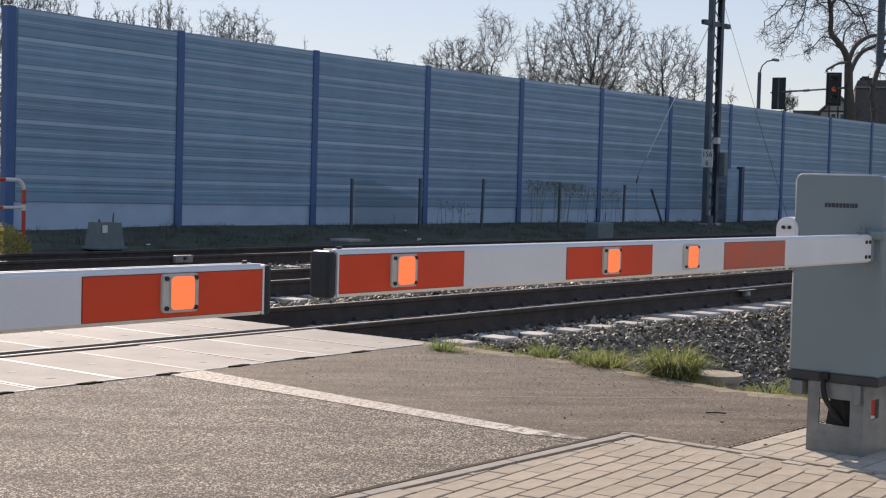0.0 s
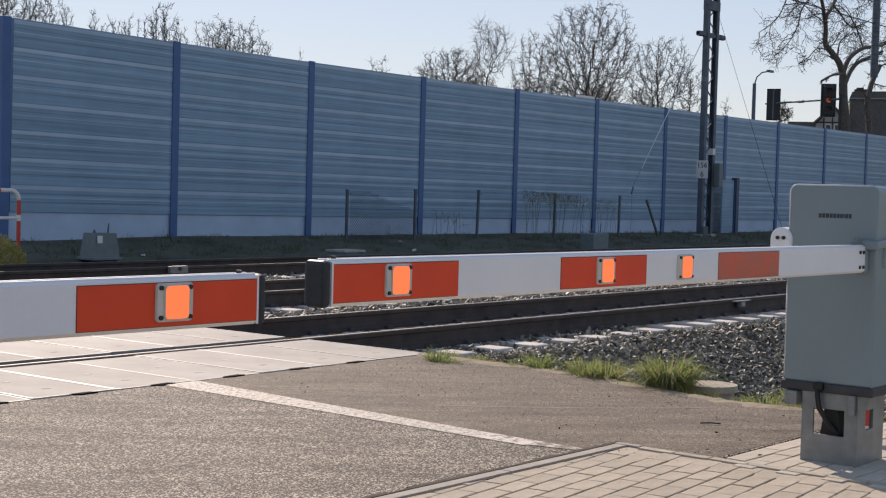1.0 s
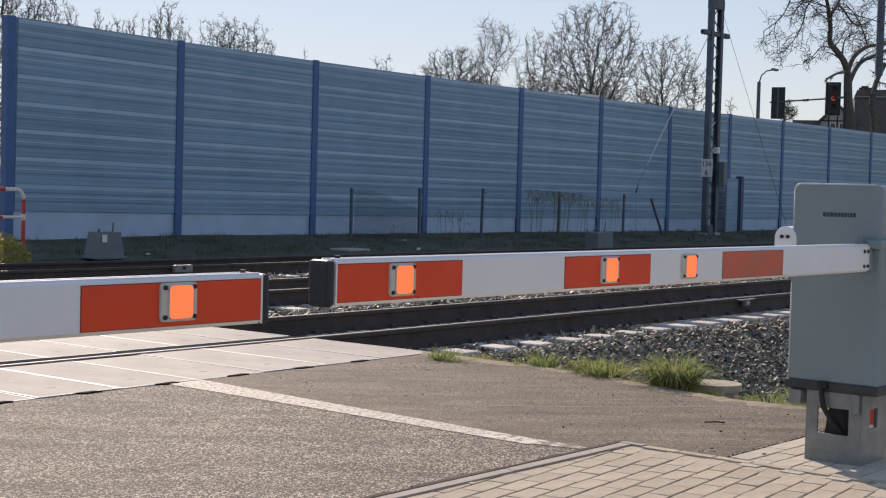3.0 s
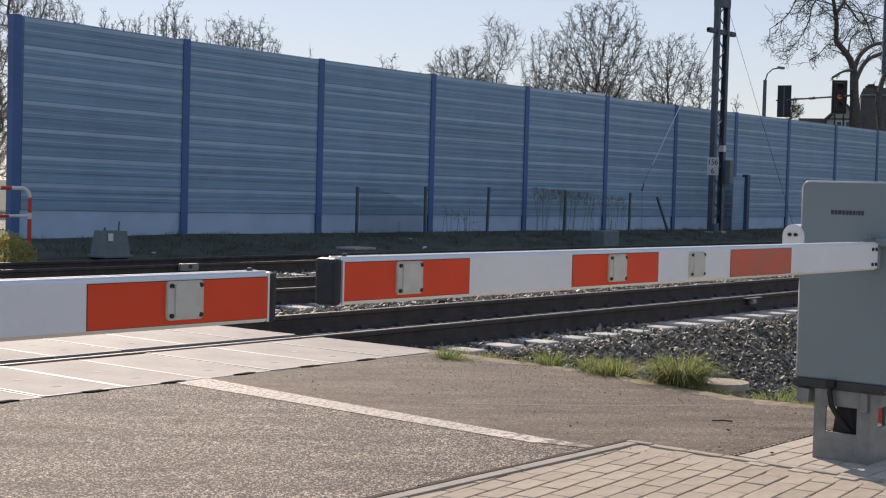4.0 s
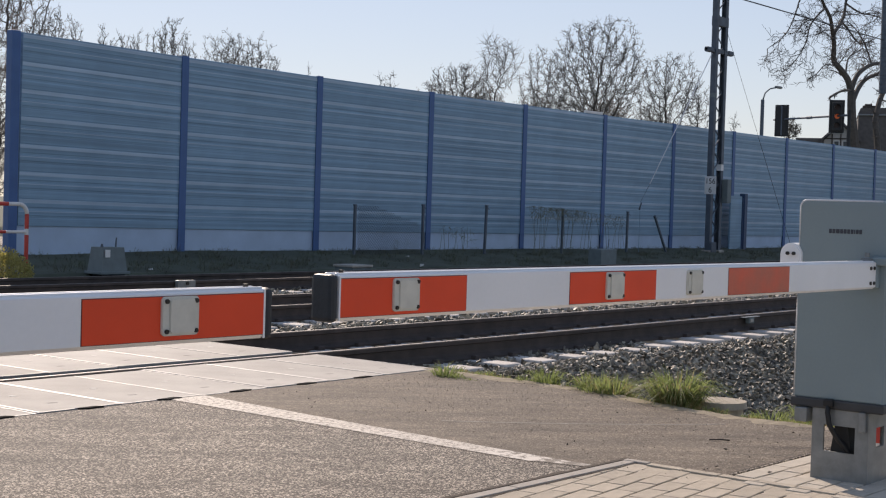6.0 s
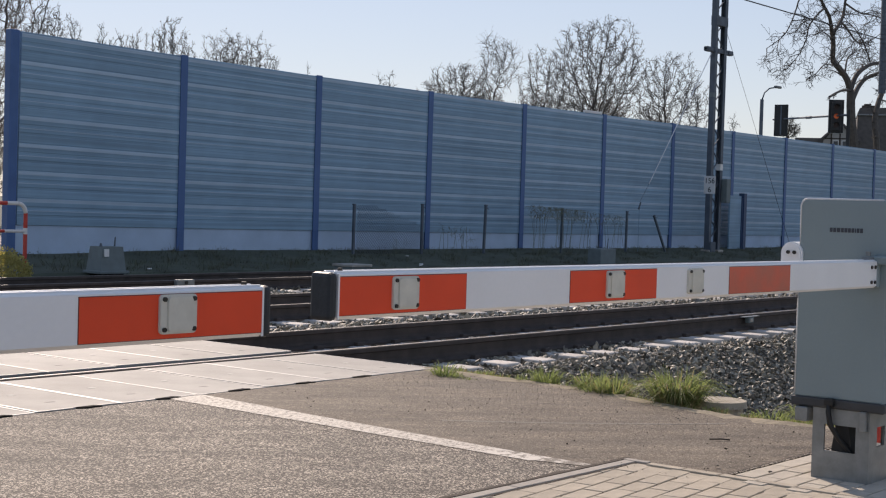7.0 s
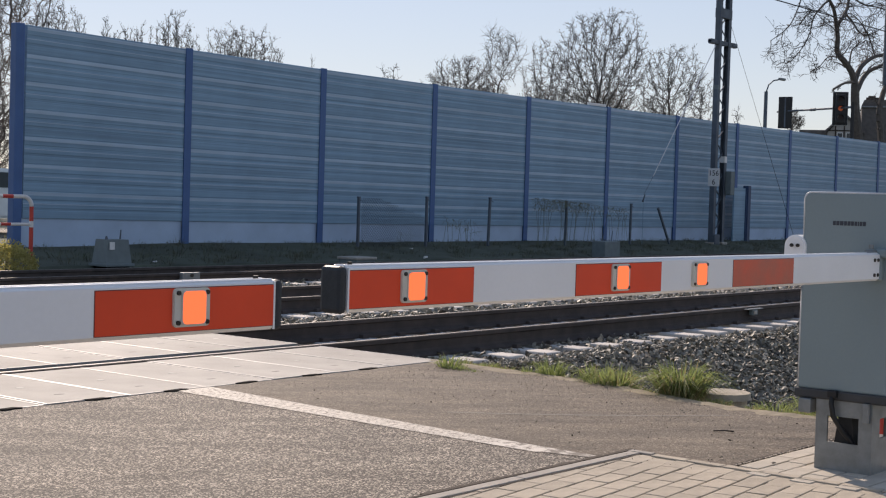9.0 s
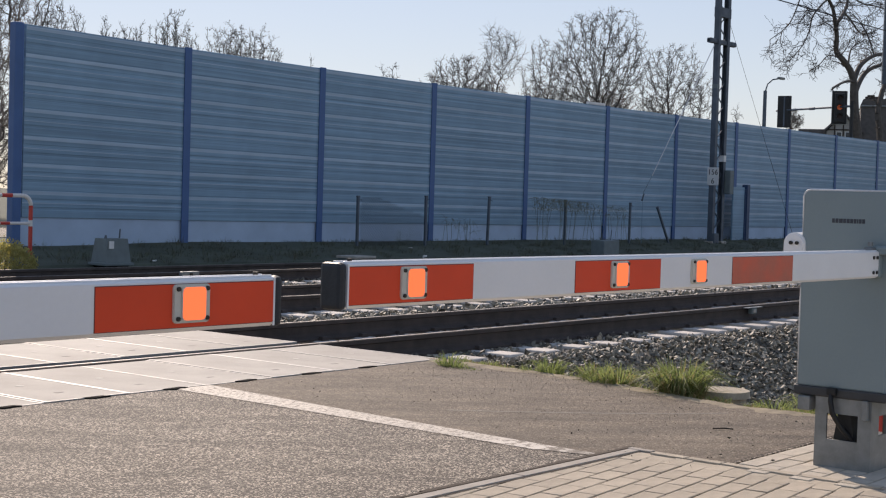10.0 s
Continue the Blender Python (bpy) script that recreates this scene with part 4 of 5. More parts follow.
blades([(8.42, 6.74, -0.03, 0.09, 0.19, 90), (8.40, 6.66, -0.03, 0.12, 0.11, 110), (8.36, 6.48, -0.03, 0.10, 0.07, 90)], GRASS, 5, "grass_tuft", "small grass tuft beside the crossing panels")
blades([(8.50, 4.12, -0.05, 0.18, 0.12, 90), (8.60, 3.90, -0.05, 0.10, 0.20, 110)], GRASS, 6, "grass_tuft", "thin grass tuft beside the drive")
rr = random.Random(8)
edge_spots = []
for i in range(90):
    k = rr.uniform(0, len(EDGE) - 1.01)
    a, b = EDGE[int(k)], EDGE[int(k) + 1]
    edge_spots.append((a[0] + (b[0] - a[0]) * (k % 1) + rr.uniform(-0.02, 0.22), a[1] + (b[1] - a[1]) * (k % 1), -0.03, 0.08, rr.uniform(0.03, 0.085), 24))
blades(edge_spots, GRASS, 9, "low_grass", "low green and yellow grass along the asphalt edge", kind="stuff")
blades([(x, y, z, r, h * 0.8, 22) for x, y, z, r, h, c in edge_spots], GRASS_DRY, 10, "dry_grass", "dry straw along the asphalt edge", kind="stuff")
bank = []
for i in range(1500):
    x, y = rr.uniform(13.5, 62), rr.uniform(20.1, 22.75)
    bank.append((x, y, ground_height(x, y) - 0.02, 0.22, rr.uniform(0.05, 0.20) * (1.5 if rr.random() < 0.12 else 1), 16))
blades(bank, WEEDS, 12, "bank_weeds", "dark low weeds and grass on the bank", kind="stuff")

# concrete well cover
lid = thing("well_cover", pose(8.83, 4.66, -0.105), label="round concrete well cover among grass and ballast", category="well cover")
part("ring", tube((0, 0, -0.40), (0, 0, 0.065), 0.165, 0.165, 32), LID_STONE, lid)
lb = bmesh.new()
add_tube(lb, (0, 0, 0.066), (0, 0, 0.11), 0.190, 0.185, 36)
part("lid", lb, LID_STONE, lid)

# stick and crumbs on the asphalt
st = bmesh.new()
add_path(st, [(7.20, 3.85, 0.010), (7.24, 3.80, 0.013), (7.27, 3.76, 0.010)], 0.0045, 6)
tagged(link("stick", st, TIMBER), "dark broken stick lying on the asphalt", "stick")
for i, (x, y) in enumerate([(6.45, 3.40), (6.36, 3.24), (6.95, 3.62), (6.50, 3.14)]):
    v, f = stone_shape(20 + i)
    o = array_mesh("pebble", v * rr.uniform(0.009, 0.014) + (x, y, 0.014), f, SOIL)
    tagged(o, "small dark clod on the paving", "pebble", group="clods on the paving")


def grit(name, label, material, seed, count, s0, s1):
    """Loose grains on the old asphalt, thicker towards the paving and the ballast."""
    rs = np.random.RandomState(seed)
    V, F, base = [], [], 0
    for _ in range(count):
        y = rs.uniform(3.35, 6.9)
        edge = 8.2 + 0.13 * (y - 3.35)
        x = edge - (edge - 6.1) * rs.uniform() ** 1.6
        v, f = stone_shape(rs.randint(40, 46)) if not V or rs.uniform() < 0.02 else (grit_v, grit_f)
        grit_v, grit_f = v, f
        m = np.array(Euler(rs.uniform(0, 6.28, 3)).to_matrix())
        s = rs.uniform(s0, s1)
        V.append(v @ m.T * s + (x, y, 0.0014 + s * 0.3))
        F.append(f + base)
        base += len(v)
    tagged(array_mesh(name, np.concatenate(V), np.concatenate(F), material), label, "grit", kind="stuff")


grit("pale_grit", "pale loose grit scattered on the old asphalt", GRIT, 51, 2400, 0.002, 0.0048)
grit("dark_crumbs", "dark crumbs of soil scattered on the old asphalt", SOIL, 52, 150, 0.003, 0.007)


# ---- trees ----
def limbs_mesh(name, A, B, ra, rb, sides, material, parent):
    """Tapered tubes from points A to points B as one mesh."""
    D = B - A
    D /= np.maximum(np.linalg.norm(D, axis=1, keepdims=True), 1e-6)
    ref = np.where(np.abs(D[:, 2:3]) < 0.8, np.array([[0.0, 0.0, 1.0]]), np.array([[1.0, 0.0, 0.0]]))
    U = np.cross(D, ref)
    U /= np.linalg.norm(U, axis=1, keepdims=True)
    W = np.cross(D, U)
    ring = np.arange(sides) * 2 * np.pi / sides
    C, S = np.cos(ring)[None, :, None], np.sin(ring)[None, :, None]
    around = U[:, None] * C + W[:, None] * S
    V = np.concatenate([A[:, None] + around * ra[:, None, None], B[:, None] + around * rb[:, None, None]], axis=1).reshape(-1, 3)
    i = np.arange(sides)
    j = (i + 1) % sides
    tri = np.concatenate([np.stack([i, j, sides + j], 1), np.stack([i, sides + j, sides + i], 1)])
    F = (tri[None] + (np.arange(len(A)) * 2 * sides)[:, None, None]).reshape(-1, 3)
    return array_mesh(name, V, F, material, parent)


def crown_tree(x, y, label, seed, blobs, count, fork, wood=None, step=0.22, kill=0.34, tip=0.0092, twigs=5, twig=0.32, buds=0.75, rise=0.15, droop=0.0, name="tree"):
    """A bare tree whose branches grow out into its crown. blobs: centre and half-widths of the crown's masses; fork: height where the trunk divides."""
    rs = np.random.RandomState(seed)
    size = np.array([b[3] * b[4] * b[5] for b in blobs])
    pts = []
    for b, k in zip(blobs, rs.multinomial(count, size / size.sum())):
        v = rs.normal(size=(k, 3))
        v /= np.linalg.norm(v, axis=1, keepdims=True)
        v *= rs.uniform(size=(k, 1)) ** 0.42 * (1 + 0.16 * np.sin(5 * v[:, :1] + seed) * np.cos(4 * v[:, 2:3]))
        pts.append(np.array(b[:3]) + v * np.array(b[3:6]))
    pts = np.concatenate(pts)
    pts = pts[pts[:, 2] > 1.0]
    steps = max(2, int(fork / 0.5))
    nodes = [np.array([0.10 * math.sin(i * 1.3 + seed), 0.10 * math.cos(i * 1.7 + seed), -0.3 + (fork + 0.3) * i / steps]) for i in range(steps + 1)]
    up = [-1] + list(range(steps))
    N = np.array(nodes)
    P_ = list(up)
    near = np.full(len(pts), 1e9)
    who = np.zeros(len(pts), int)
    fresh = np.arange(len(N))
    for _ in range(90):
        d = np.linalg.norm(pts[:, None] - N[fresh][None], axis=2)
        k = d.argmin(1)
        dm = d[np.arange(len(pts)), k]
        closer = dm < near
        near[closer], who[closer] = dm[closer], fresh[k[closer]]
        keep = near > kill
        pts, near, who = pts[keep], near[keep], who[keep]
        if not len(pts):
            break
        pull = np.zeros_like(N)
        np.add.at(pull, who, (pts - N[who]) / near[:, None])
        grow_at = np.unique(who)
        dirs = pull[grow_at]
        dirs /= np.maximum(np.linalg.norm(dirs, axis=1, keepdims=True), 1e-6)
        dirs += rs.normal(size=dirs.shape) * 0.28 + np.array([0, 0, rise])
        dirs /= np.linalg.norm(dirs, axis=1, keepdims=True)
        fresh = np.arange(len(N), len(N) + len(grow_at))
        N = np.concatenate([N, N[grow_at] + dirs * step])
        P_ += list(grow_at)
    P_ = np.array(P_)
    load = np.zeros(len(N))
    tips = np.ones(len(N), bool)
    tips[P_[1:]] = False
    for i in range(len(N) - 1, 0, -1):
        load[i] = max(load[i], tip ** 2.35)
        load[P_[i]] += load[i]
    r = load ** (1 / 2.35)
    r[0] = r[1] * 1.1
    t = thing(name, pose(x, y, GROUND2), label=label, category=name, group="bare trees behind the barrier")
    seg = np.arange(1, len(N))
    A, B = N[P_[seg]], N[seg]
    ra, rb = np.minimum(r[P_[seg]], r[seg] * 1.35), r[seg]
    thick = rb > 0.035
    limbs_mesh("trunk", A[thick], B[thick], ra[thick], rb[thick], 7, BARK, t)
    # fine shoots along the thin wood
    thin = np.where(rb < tip * 2.6)[0]
    src = np.repeat(thin, twigs)
    along = (B - A)[src]
    along /= np.linalg.norm(along, axis=1, keepdims=True)
    d = along * 0.7 + rs.normal(size=along.shape) * 0.55 + np.array([0, 0, rise])
    d /= np.linalg.norm(d, axis=1, keepdims=True)
    ln = twig * rs.uniform(0.35, 1.0, size=(len(src), 1))
    a0 = A[src] + (B - A)[src] * rs.uniform(size=(len(src), 1))
    a1 = a0 + d * ln * 0.55
    d2 = d + rs.normal(size=d.shape) * 0.35 + np.array([0, 0, rise - droop])
    d2 /= np.linalg.norm(d2, axis=1, keepdims=True)
    a2 = a1 + d2 * ln * (0.5 + droop)
    one = np.ones(len(src))
    fine = ~thick
    limbs_mesh("branchwork", np.concatenate([A[fine], a0, a1]), np.concatenate([B[fine], a1, a2]), np.concatenate([ra[fine], one * tip * 0.75, one * tip * 0.6]),
               np.concatenate([rb[fine], one * tip * 0.6, one * tip * 0.4]), 3, wood or TWIG, t)
    if buds:
        ends = a2[rs.uniform(size=len(a2)) < buds]
        d = rs.normal(size=ends.shape)
        d /= np.linalg.norm(d, axis=1, keepdims=True)
        w = np.cross(d, rs.normal(size=ends.shape))
        w /= np.linalg.norm(w, axis=1, keepdims=True)
        s_ = rs.uniform(0.018, 0.042, size=(len(ends), 1))
        V = np.stack([ends - d * s_, ends + w * s_ * 0.6, ends + d * s_, ends - w * s_ * 0.6], 1).reshape(-1, 3)
        F = np.arange(len(V)).reshape(-1, 4)
        array_mesh("bud_cluster", V, F, BUD, t)["kind"] = "stuff"
    return t


GROUND2 = 0.2
for i, (tx, top, rad) in enumerate([(54.6, 6.7, 0.9), (58.3, 7.5, 1.3), (60.6, 7.3, 1.3), (62.9, 7.7, 1.3), (66.6, 8.0, 1.4), (68.6, 7.9, 1.3), (71.6, 8.2, 1.5), (75.2, 8.2, 1.4), (79.2, 8.0, 1.3), (82.3, 7.6, 1.0)]):
    crown_tree(tx, 47.5 + 0.5 * (i % 2), "bushy undergrowth of brownish bare twigs", 120 + i, [(0, 0, top - 1.5, rad, rad, 1.5)], int((800 if i < 5 else 520) * rad), 3.6, wood=TWIG_RED if i % 3 == 1 else None, kill=0.30, name="shrub")
for i, (tx, ty, top, rad) in enumerate([(28.3, 42.5, 9.5, 1.5), (27.3, 41.6, 6.5, 1.2), (26.4, 41.0, 4.6, 1.1)]):
    crown_tree(tx, ty, "dense brownish bare shrub beyond the barrier's end", 140 + i, [(0, 0, top * 0.55, rad, rad, top * 0.5)], int(900 * rad), 0.8, wood=TWIG_RED, kill=0.28, buds=0.4, name="shrub")
crown_tree(69.4, 45.0, "tall broad round-crowned tree with bare branches and first buds", 3, [(0, 0, 9.3, 3.15, 2.9, 3.1), (-1.6, 0.6, 8.0, 1.9, 1.6, 1.7), (1.8, 0.4, 7.9, 1.8, 1.5, 1.6)], 3400, 5.2, step=0.24, kill=0.35)
crown_tree(77.0, 45.0, "spreading tree with bare branches leaning over the barrier", 15, [(0.3, 0, 8.5, 2.3, 2.1, 2.6), (-1.5, 0, 7.5, 1.2, 1.2, 1.5)], 1900, 4.6, step=0.24, kill=0.35)
crown_tree(80.9, 45.0, "slim tree with thin bare branches beside the mast", 21, [(0, 0, 7.9, 1.25, 1.2, 1.7)], 480, 4.4, buds=0.4)
crown_tree(73.4, 47.0, "bushy tree with brownish bare twigs", 12, [(0, 0, 7.1, 1.9, 1.6, 1.5)], 800, 4.0, wood=TWIG_RED, buds=0.3)
crown_tree(56.4, 45.0, "low bushy tree with dense bare twigs", 9, [(0, 0, 6.6, 2.0, 1.7, 1.75), (1.5, 0.2, 6.8, 1.0, 1.0, 1.4)], 2200, 3.6, kill=0.30, buds=0.6)
crown_tree(59.8, 45.0, "slender birch with thin drooping bare twigs", 7, [(0.2, 0, 8.6, 1.25, 1.2, 1.5), (-0.7, 0, 9.3, 0.8, 0.7, 0.9)], 520, 5.6, tip=0.0084, twigs=4, twig=0.46, buds=0.15, droop=0.5, rise=0.25)
crown_tree(61.4, 47.0, "low tree with brownish bare twigs", 31, [(0, 0, 6.5, 1.5, 1.4, 1.4)], 520, 3.8, wood=TWIG_RED, buds=0.3)
crown_tree(64.2, 45.0, "multi-stemmed tree with thin bare branches", 19, [(0, 0, 7.8, 1.7, 1.5, 2.2), (0.7, 0, 6.6, 1.5, 1.2, 1.2)], 1300, 4.2, kill=0.36, buds=0.4)
crown_tree(85.9, 45.0, "small thin bare tree", 23, [(0, 0, 7.1, 0.5, 0.5, 0.9)], 90, 4.6, buds=0.4)
crown_tree(51.2, 45.0, "thin bare shrub top", 25, [(0, 0, 6.6, 0.65, 0.6, 0.95)], 110, 4.2, buds=0.6)
crown_tree(45.9, 45.0, "thin bare shrub top", 26, [(0, 0, 6.6, 0.3, 0.3, 0.9)], 40, 4.4, buds=0.4)
crown_tree(30.7, 45.0, "tall bare tree with a forked trunk and crooked limbs", 45, [(0.2, 0, 9.0, 1.9, 1.8, 2.6), (0.6, 0, 7.2, 1.6, 1.2, 1.0)], 650, 5.6, tip=0.0095, kill=0.36, twigs=3, buds=0.0)
for i, (tx, top, rad, rise) in enumerate([(31.8, 8.1, 0.8, 0.15), (32.7, 8.1, 0.9, 0.15), (33.7, 7.95, 0.65, 0.6), (34.6, 7.7, 0.6, 0.7), (35.8, 7.65, 0.6, 0.6), (36.8, 7.85, 0.65, 0.7), (37.7, 8.35, 0.7, 0.8), (38.4, 8.4, 0.7, 0.6), (39.4, 7.9, 0.7, 0.2), (40.4, 7.9, 0.8, 0.2), (41.4, 8.3, 0.9, 0.15), (42.3, 8.35, 0.9, 0.15), (43.0, 8.2, 0.8, 0.15), (44.1, 7.45, 0.6, 0.2)]):
    crown_tree(tx, 45.0 + 0.3 * (i % 3), "upright bare tree with fine vertical shoots" if rise > 0.5 else "spreading bare tree with crooked fine twigs", 60 + i, [(0, 0, top - 1.75, rad, rad, 1.7)], int(680 * rad), 4.0, tip=0.0080,
               kill=0.22, step=0.17, twigs=4, twig=0.26, buds=0.4, rise=rise)
def build_big_tree():
    """The old tree over the house: a thick crooked trunk, heavy limbs and curled hanging twigs."""
    rs = random.Random(5)
    t = thing("tree", pose(75.6, 32.0, 0.2), label="old dark tree with a thick forked trunk and bare twisted branches", category="tree", group="bare trees behind the barrier")
    wood, fine = ([], []), ([], [])

    def seg(a, b, r0, r1, sides=6):
        V, F = wood if sides == 8 else fine
        q = (b - a).to_track_quat("Z", "Y")
        k = len(V)
        for p, r in ((a, r0), (b, r1)):
            for i in range(sides):
                V.append(tuple(p + q @ Vector((r * math.cos(6.2832 * i / sides), r * math.sin(6.2832 * i / sides), 0))))
        for i in range(sides):
            j = (i + 1) % sides
            F.append((k + i, k + j, k + sides + j))
            F.append((k + i, k + sides + j, k + sides + i))

    def twigs(p, d, length, r, level):
        n = 5
        for i in range(n):
            d = (d + Vector((rs.uniform(-1, 1), rs.uniform(-1, 1), rs.uniform(-0.9, 0.85))) * 0.5).normalized()
            q = p + d * (length / n)
            r1 = max(r * 0.80, 0.009)
            seg(p, q, r, r1, 4 if level < 2 else 3)
            if level < 3:
                for _ in range(2 if level < 2 and i % 2 else 1):
                    e = (d + Vector((rs.uniform(-1, 1), rs.uniform(-1, 1), rs.uniform(-0.9, 0.7)))).normalized()
                    twigs(q, e, length * rs.uniform(0.35, 0.6), max(r1 * 0.5, 0.0095), level + 1)
            p, r = q, r1

    def limb(pts, r0, r1, twig_len=2.2):
        way, fine_pts = [Vector(p) for p in pts], []
        for i in range(len(way) - 1):
            a, b, c, e = way[max(i - 1, 0)], way[i], way[i + 1], way[min(i + 2, len(way) - 1)]
            for u in (0.0, 1 / 3, 2 / 3):
                fine_pts.append(0.5 * (2 * b + (c - a) * u + (2 * a - 5 * b + 4 * c - e) * u * u + (3 * b - a - 3 * c + e) * u ** 3))
        pts = fine_pts + [way[-1]]
        n = len(pts) - 1
        for i in range(n):
            a, b = r0 + (r1 - r0) * i / n, r0 + (r1 - r0) * (i + 1) / n
            seg(pts[i], pts[i + 1], a, b, 8)
            if i >= 3 and i % 3 != 1:
                for _ in range(1):
                    d = (pts[i + 1] - pts[i]).normalized() + Vector((rs.uniform(-1, 1), rs.uniform(-1, 1), rs.uniform(-0.7, 0.8))) * 0.9
                    twigs(pts[i + 1], d.normalized(), twig_len * rs.uniform(0.7, 1.2), max(b * 0.4, 0.025), 1)

    limb([(0.2, 0, -0.3), (0.0, 0, 3), (-0.5, 0, 4.9), (-0.9, 0, 6.0), (-1.15, 0, 6.9), (-1.25, 0, 8.0)], 0.314, 0.235, 0.01)
    limb([(-1.2, 0, 7.9), (-1.6, 0.1, 8.66), (-2.5, 0.2, 9.2), (-3.25, 0.2, 9.5), (-3.5, 0.1, 10.3), (-4.0, 0, 10.95), (-4.8, -0.2, 11.6), (-5.9, -0.3, 12.15), (-6.8, -0.3, 13.0)], 0.185, 0.062, 1.5)
    limb([(-3.9, 0, 10.9), (-3.0, 0.1, 11.35), (-2.2, 0.2, 12.0), (-2.0, 0.2, 12.7), (-1.8, 0.2, 13.9)], 0.112, 0.056, 1.7)
    limb([(-1.3, 0, 8.1), (-0.7, 0, 8.9), (0.4, 0, 9.45), (1.5, -0.1, 9.8), (3.5, -0.2, 10.1), (5.5, 0, 10.8)], 0.146, 0.067, 1.8)
    limb([(-1.1, 0, 7.5), (0.1, 0.2, 8.35), (1.2, 0.3, 8.9), (2.4, 0.3, 9.25), (4.8, 0.3, 9.9)], 0.157, 0.078, 1.6)
    limb([(-1.3, 0, 8.1), (-2.6, 0, 7.95), (-4.2, -0.1, 7.5)], 0.073, 0.062, 0.25)
    limb([(-5.6, -0.3, 11.95), (-6.65, -0.4, 11.5), (-7.6, -0.4, 10.8), (-7.9, -0.4, 10.1), (-8.4, -0.3, 9.3), (-9.8, -0.3, 8.4)], 0.056, 0.018, 1.5)
    limb([(-6.8, -0.3, 13.0), (-8.7, -0.4, 12.1), (-9.3, -0.4, 11.2), (-10.1, -0.3, 10.1), (-12.0, -0.3, 9.2)], 0.050, 0.018, 1.5)
    limb([(-2.0, 0.2, 12.7), (-0.3, 0.1, 12.4), (1.3, 0, 12.45), (3.3, 0, 12.4)], 0.056, 0.028, 1.8)
    limb([(-2.5, 0.2, 9.2), (-4.4, 0.1, 9.2), (-5.7, 0, 8.6), (-6.9, 0, 8.15)], 0.039, 0.018, 1.2)
    limb([(-2.6, 0.1, 11.6), (-1.4, 0.2, 11.3), (-0.2, 0.3, 10.9), (0.9, 0.3, 10.9), (2.2, 0.2, 11.3)], 0.060, 0.022, 1.5)
    limb([(-1.9, 0.1, 8.9), (-1.2, 0.3, 9.8), (-0.2, 0.4, 10.2), (0.8, 0.3, 10.6)], 0.055, 0.020, 1.4)
    limb([(1.3, 0, 9.7), (1.0, 0.2, 10.6), (0.2, 0.3, 11.3), (-0.6, 0.3, 11.6)], 0.050, 0.022, 1.5)
    limb([(2.7, 0, -0.3), (2.6, 0, 5.0), (2.4, 0.1, 6.6), (2.9, 0.1, 7.9), (4.0, 0.1, 9.0)], 0.202, 0.134, 0.6)
    array_mesh("trunk", np.array(wood[0]), np.array(wood[1]), BARK, t)
    array_mesh("branchwork", np.array(fine[0]), np.array(fine[1]), BARK, t)


build_big_tree()

# hedge at the far corner and dry stalks before the barrier
rs = np.random.RandomState(3)
hv, hf = [], []
for i in range(5200):
    a, b = rs.uniform(0, 6.283), math.acos(rs.uniform(0, 1))
    k = 0.75 + 0.3 * noise.noise((a * 1.5, b * 2.0, 1.0)) + 0.22 * rs.uniform()
    p = Vector((0.62 * k * math.sin(b) * math.cos(a), 0.45 * k * math.sin(b) * math.sin(a), 0.66 * k * math.cos(b)))
    q = Euler(rs.uniform(0, 6.28, 3))
    n = len(hv)
    for c in ((-0.022, 0, 0), (0, -0.014, 0), (0.022, 0, 0), (0, 0.014, 0)):
        v = Vector(c)
        v.rotate(q)
        hv.append((p + v)[:])
    hf += [(n, n + 1, n + 2), (n, n + 2, n + 3)]
hedge = thing("hedge", pose(13.36, 19.75, -0.24), label="low clipped hedge with yellow green young leaves", category="hedge")
array_mesh("crown", np.array(hv), np.array(hf), HEDGE, hedge)
part("stem", tube((0, 0, -0.25), (0, 0, 0.35), 0.03, 0.02), BARK, hedge)


def climber(x0, x1, y, stems, runners, top, seed, label):
    """Withered climbing stems hanging from an old fence wire."""
    r = random.Random(seed)
    bm = bmesh.new()
    for _ in range(stems):
        x = r.uniform(x0, x1)
        p = Vector((x, y + r.uniform(-0.1, 0.1), 0.10))
        h = top * r.uniform(0.75, 1.0) - 0.10
        d = Vector((r.uniform(-0.14, 0.14), 0, 1)).normalized()
        pts = [p]
        for i in range(5):
            pts.append(pts[-1] + d * h / 5)
            d = (d + Vector((r.uniform(-0.16, 0.16), r.uniform(-0.1, 0.1), 0))).normalized()
        add_path(bm, pts, r.uniform(0.003, 0.006), 3)
    for _ in range(runners):
        x = r.uniform(x0, x1)
        z = top - 0.30 * r.random() ** 1.7 - 0.10 * (x - x0) / (x1 - x0)
        p = Vector((x, y + r.uniform(-0.08, 0.08), z))
        q = p + Vector((r.uniform(-0.22, 0.22), r.uniform(-0.05, 0.05), r.uniform(-0.16, 0.06)))
        add_tube(bm, p, q, 0.0045, 0.002, 3, False)
    tagged(link("dry_climber", bm, CLIMBER), label, "shrub", group="dry climbers before the barrier")


climber(30.7, 33.2, 21.86, 20, 560, 1.40, 1, "withered grey green climber hanging on a fence wire")
climber(33.2, 35.3, 21.86, 12, 200, 1.28, 2, "thin arching end of the withered climber")
climber(27.0, 28.4, 21.90, 9, 60, 0.85, 3, "few thin dry weed stems before the barrier")
climber(25.2, 25.9, 21.90, 5, 20, 0.55, 4, "few thin dry weed stems before the barrier")

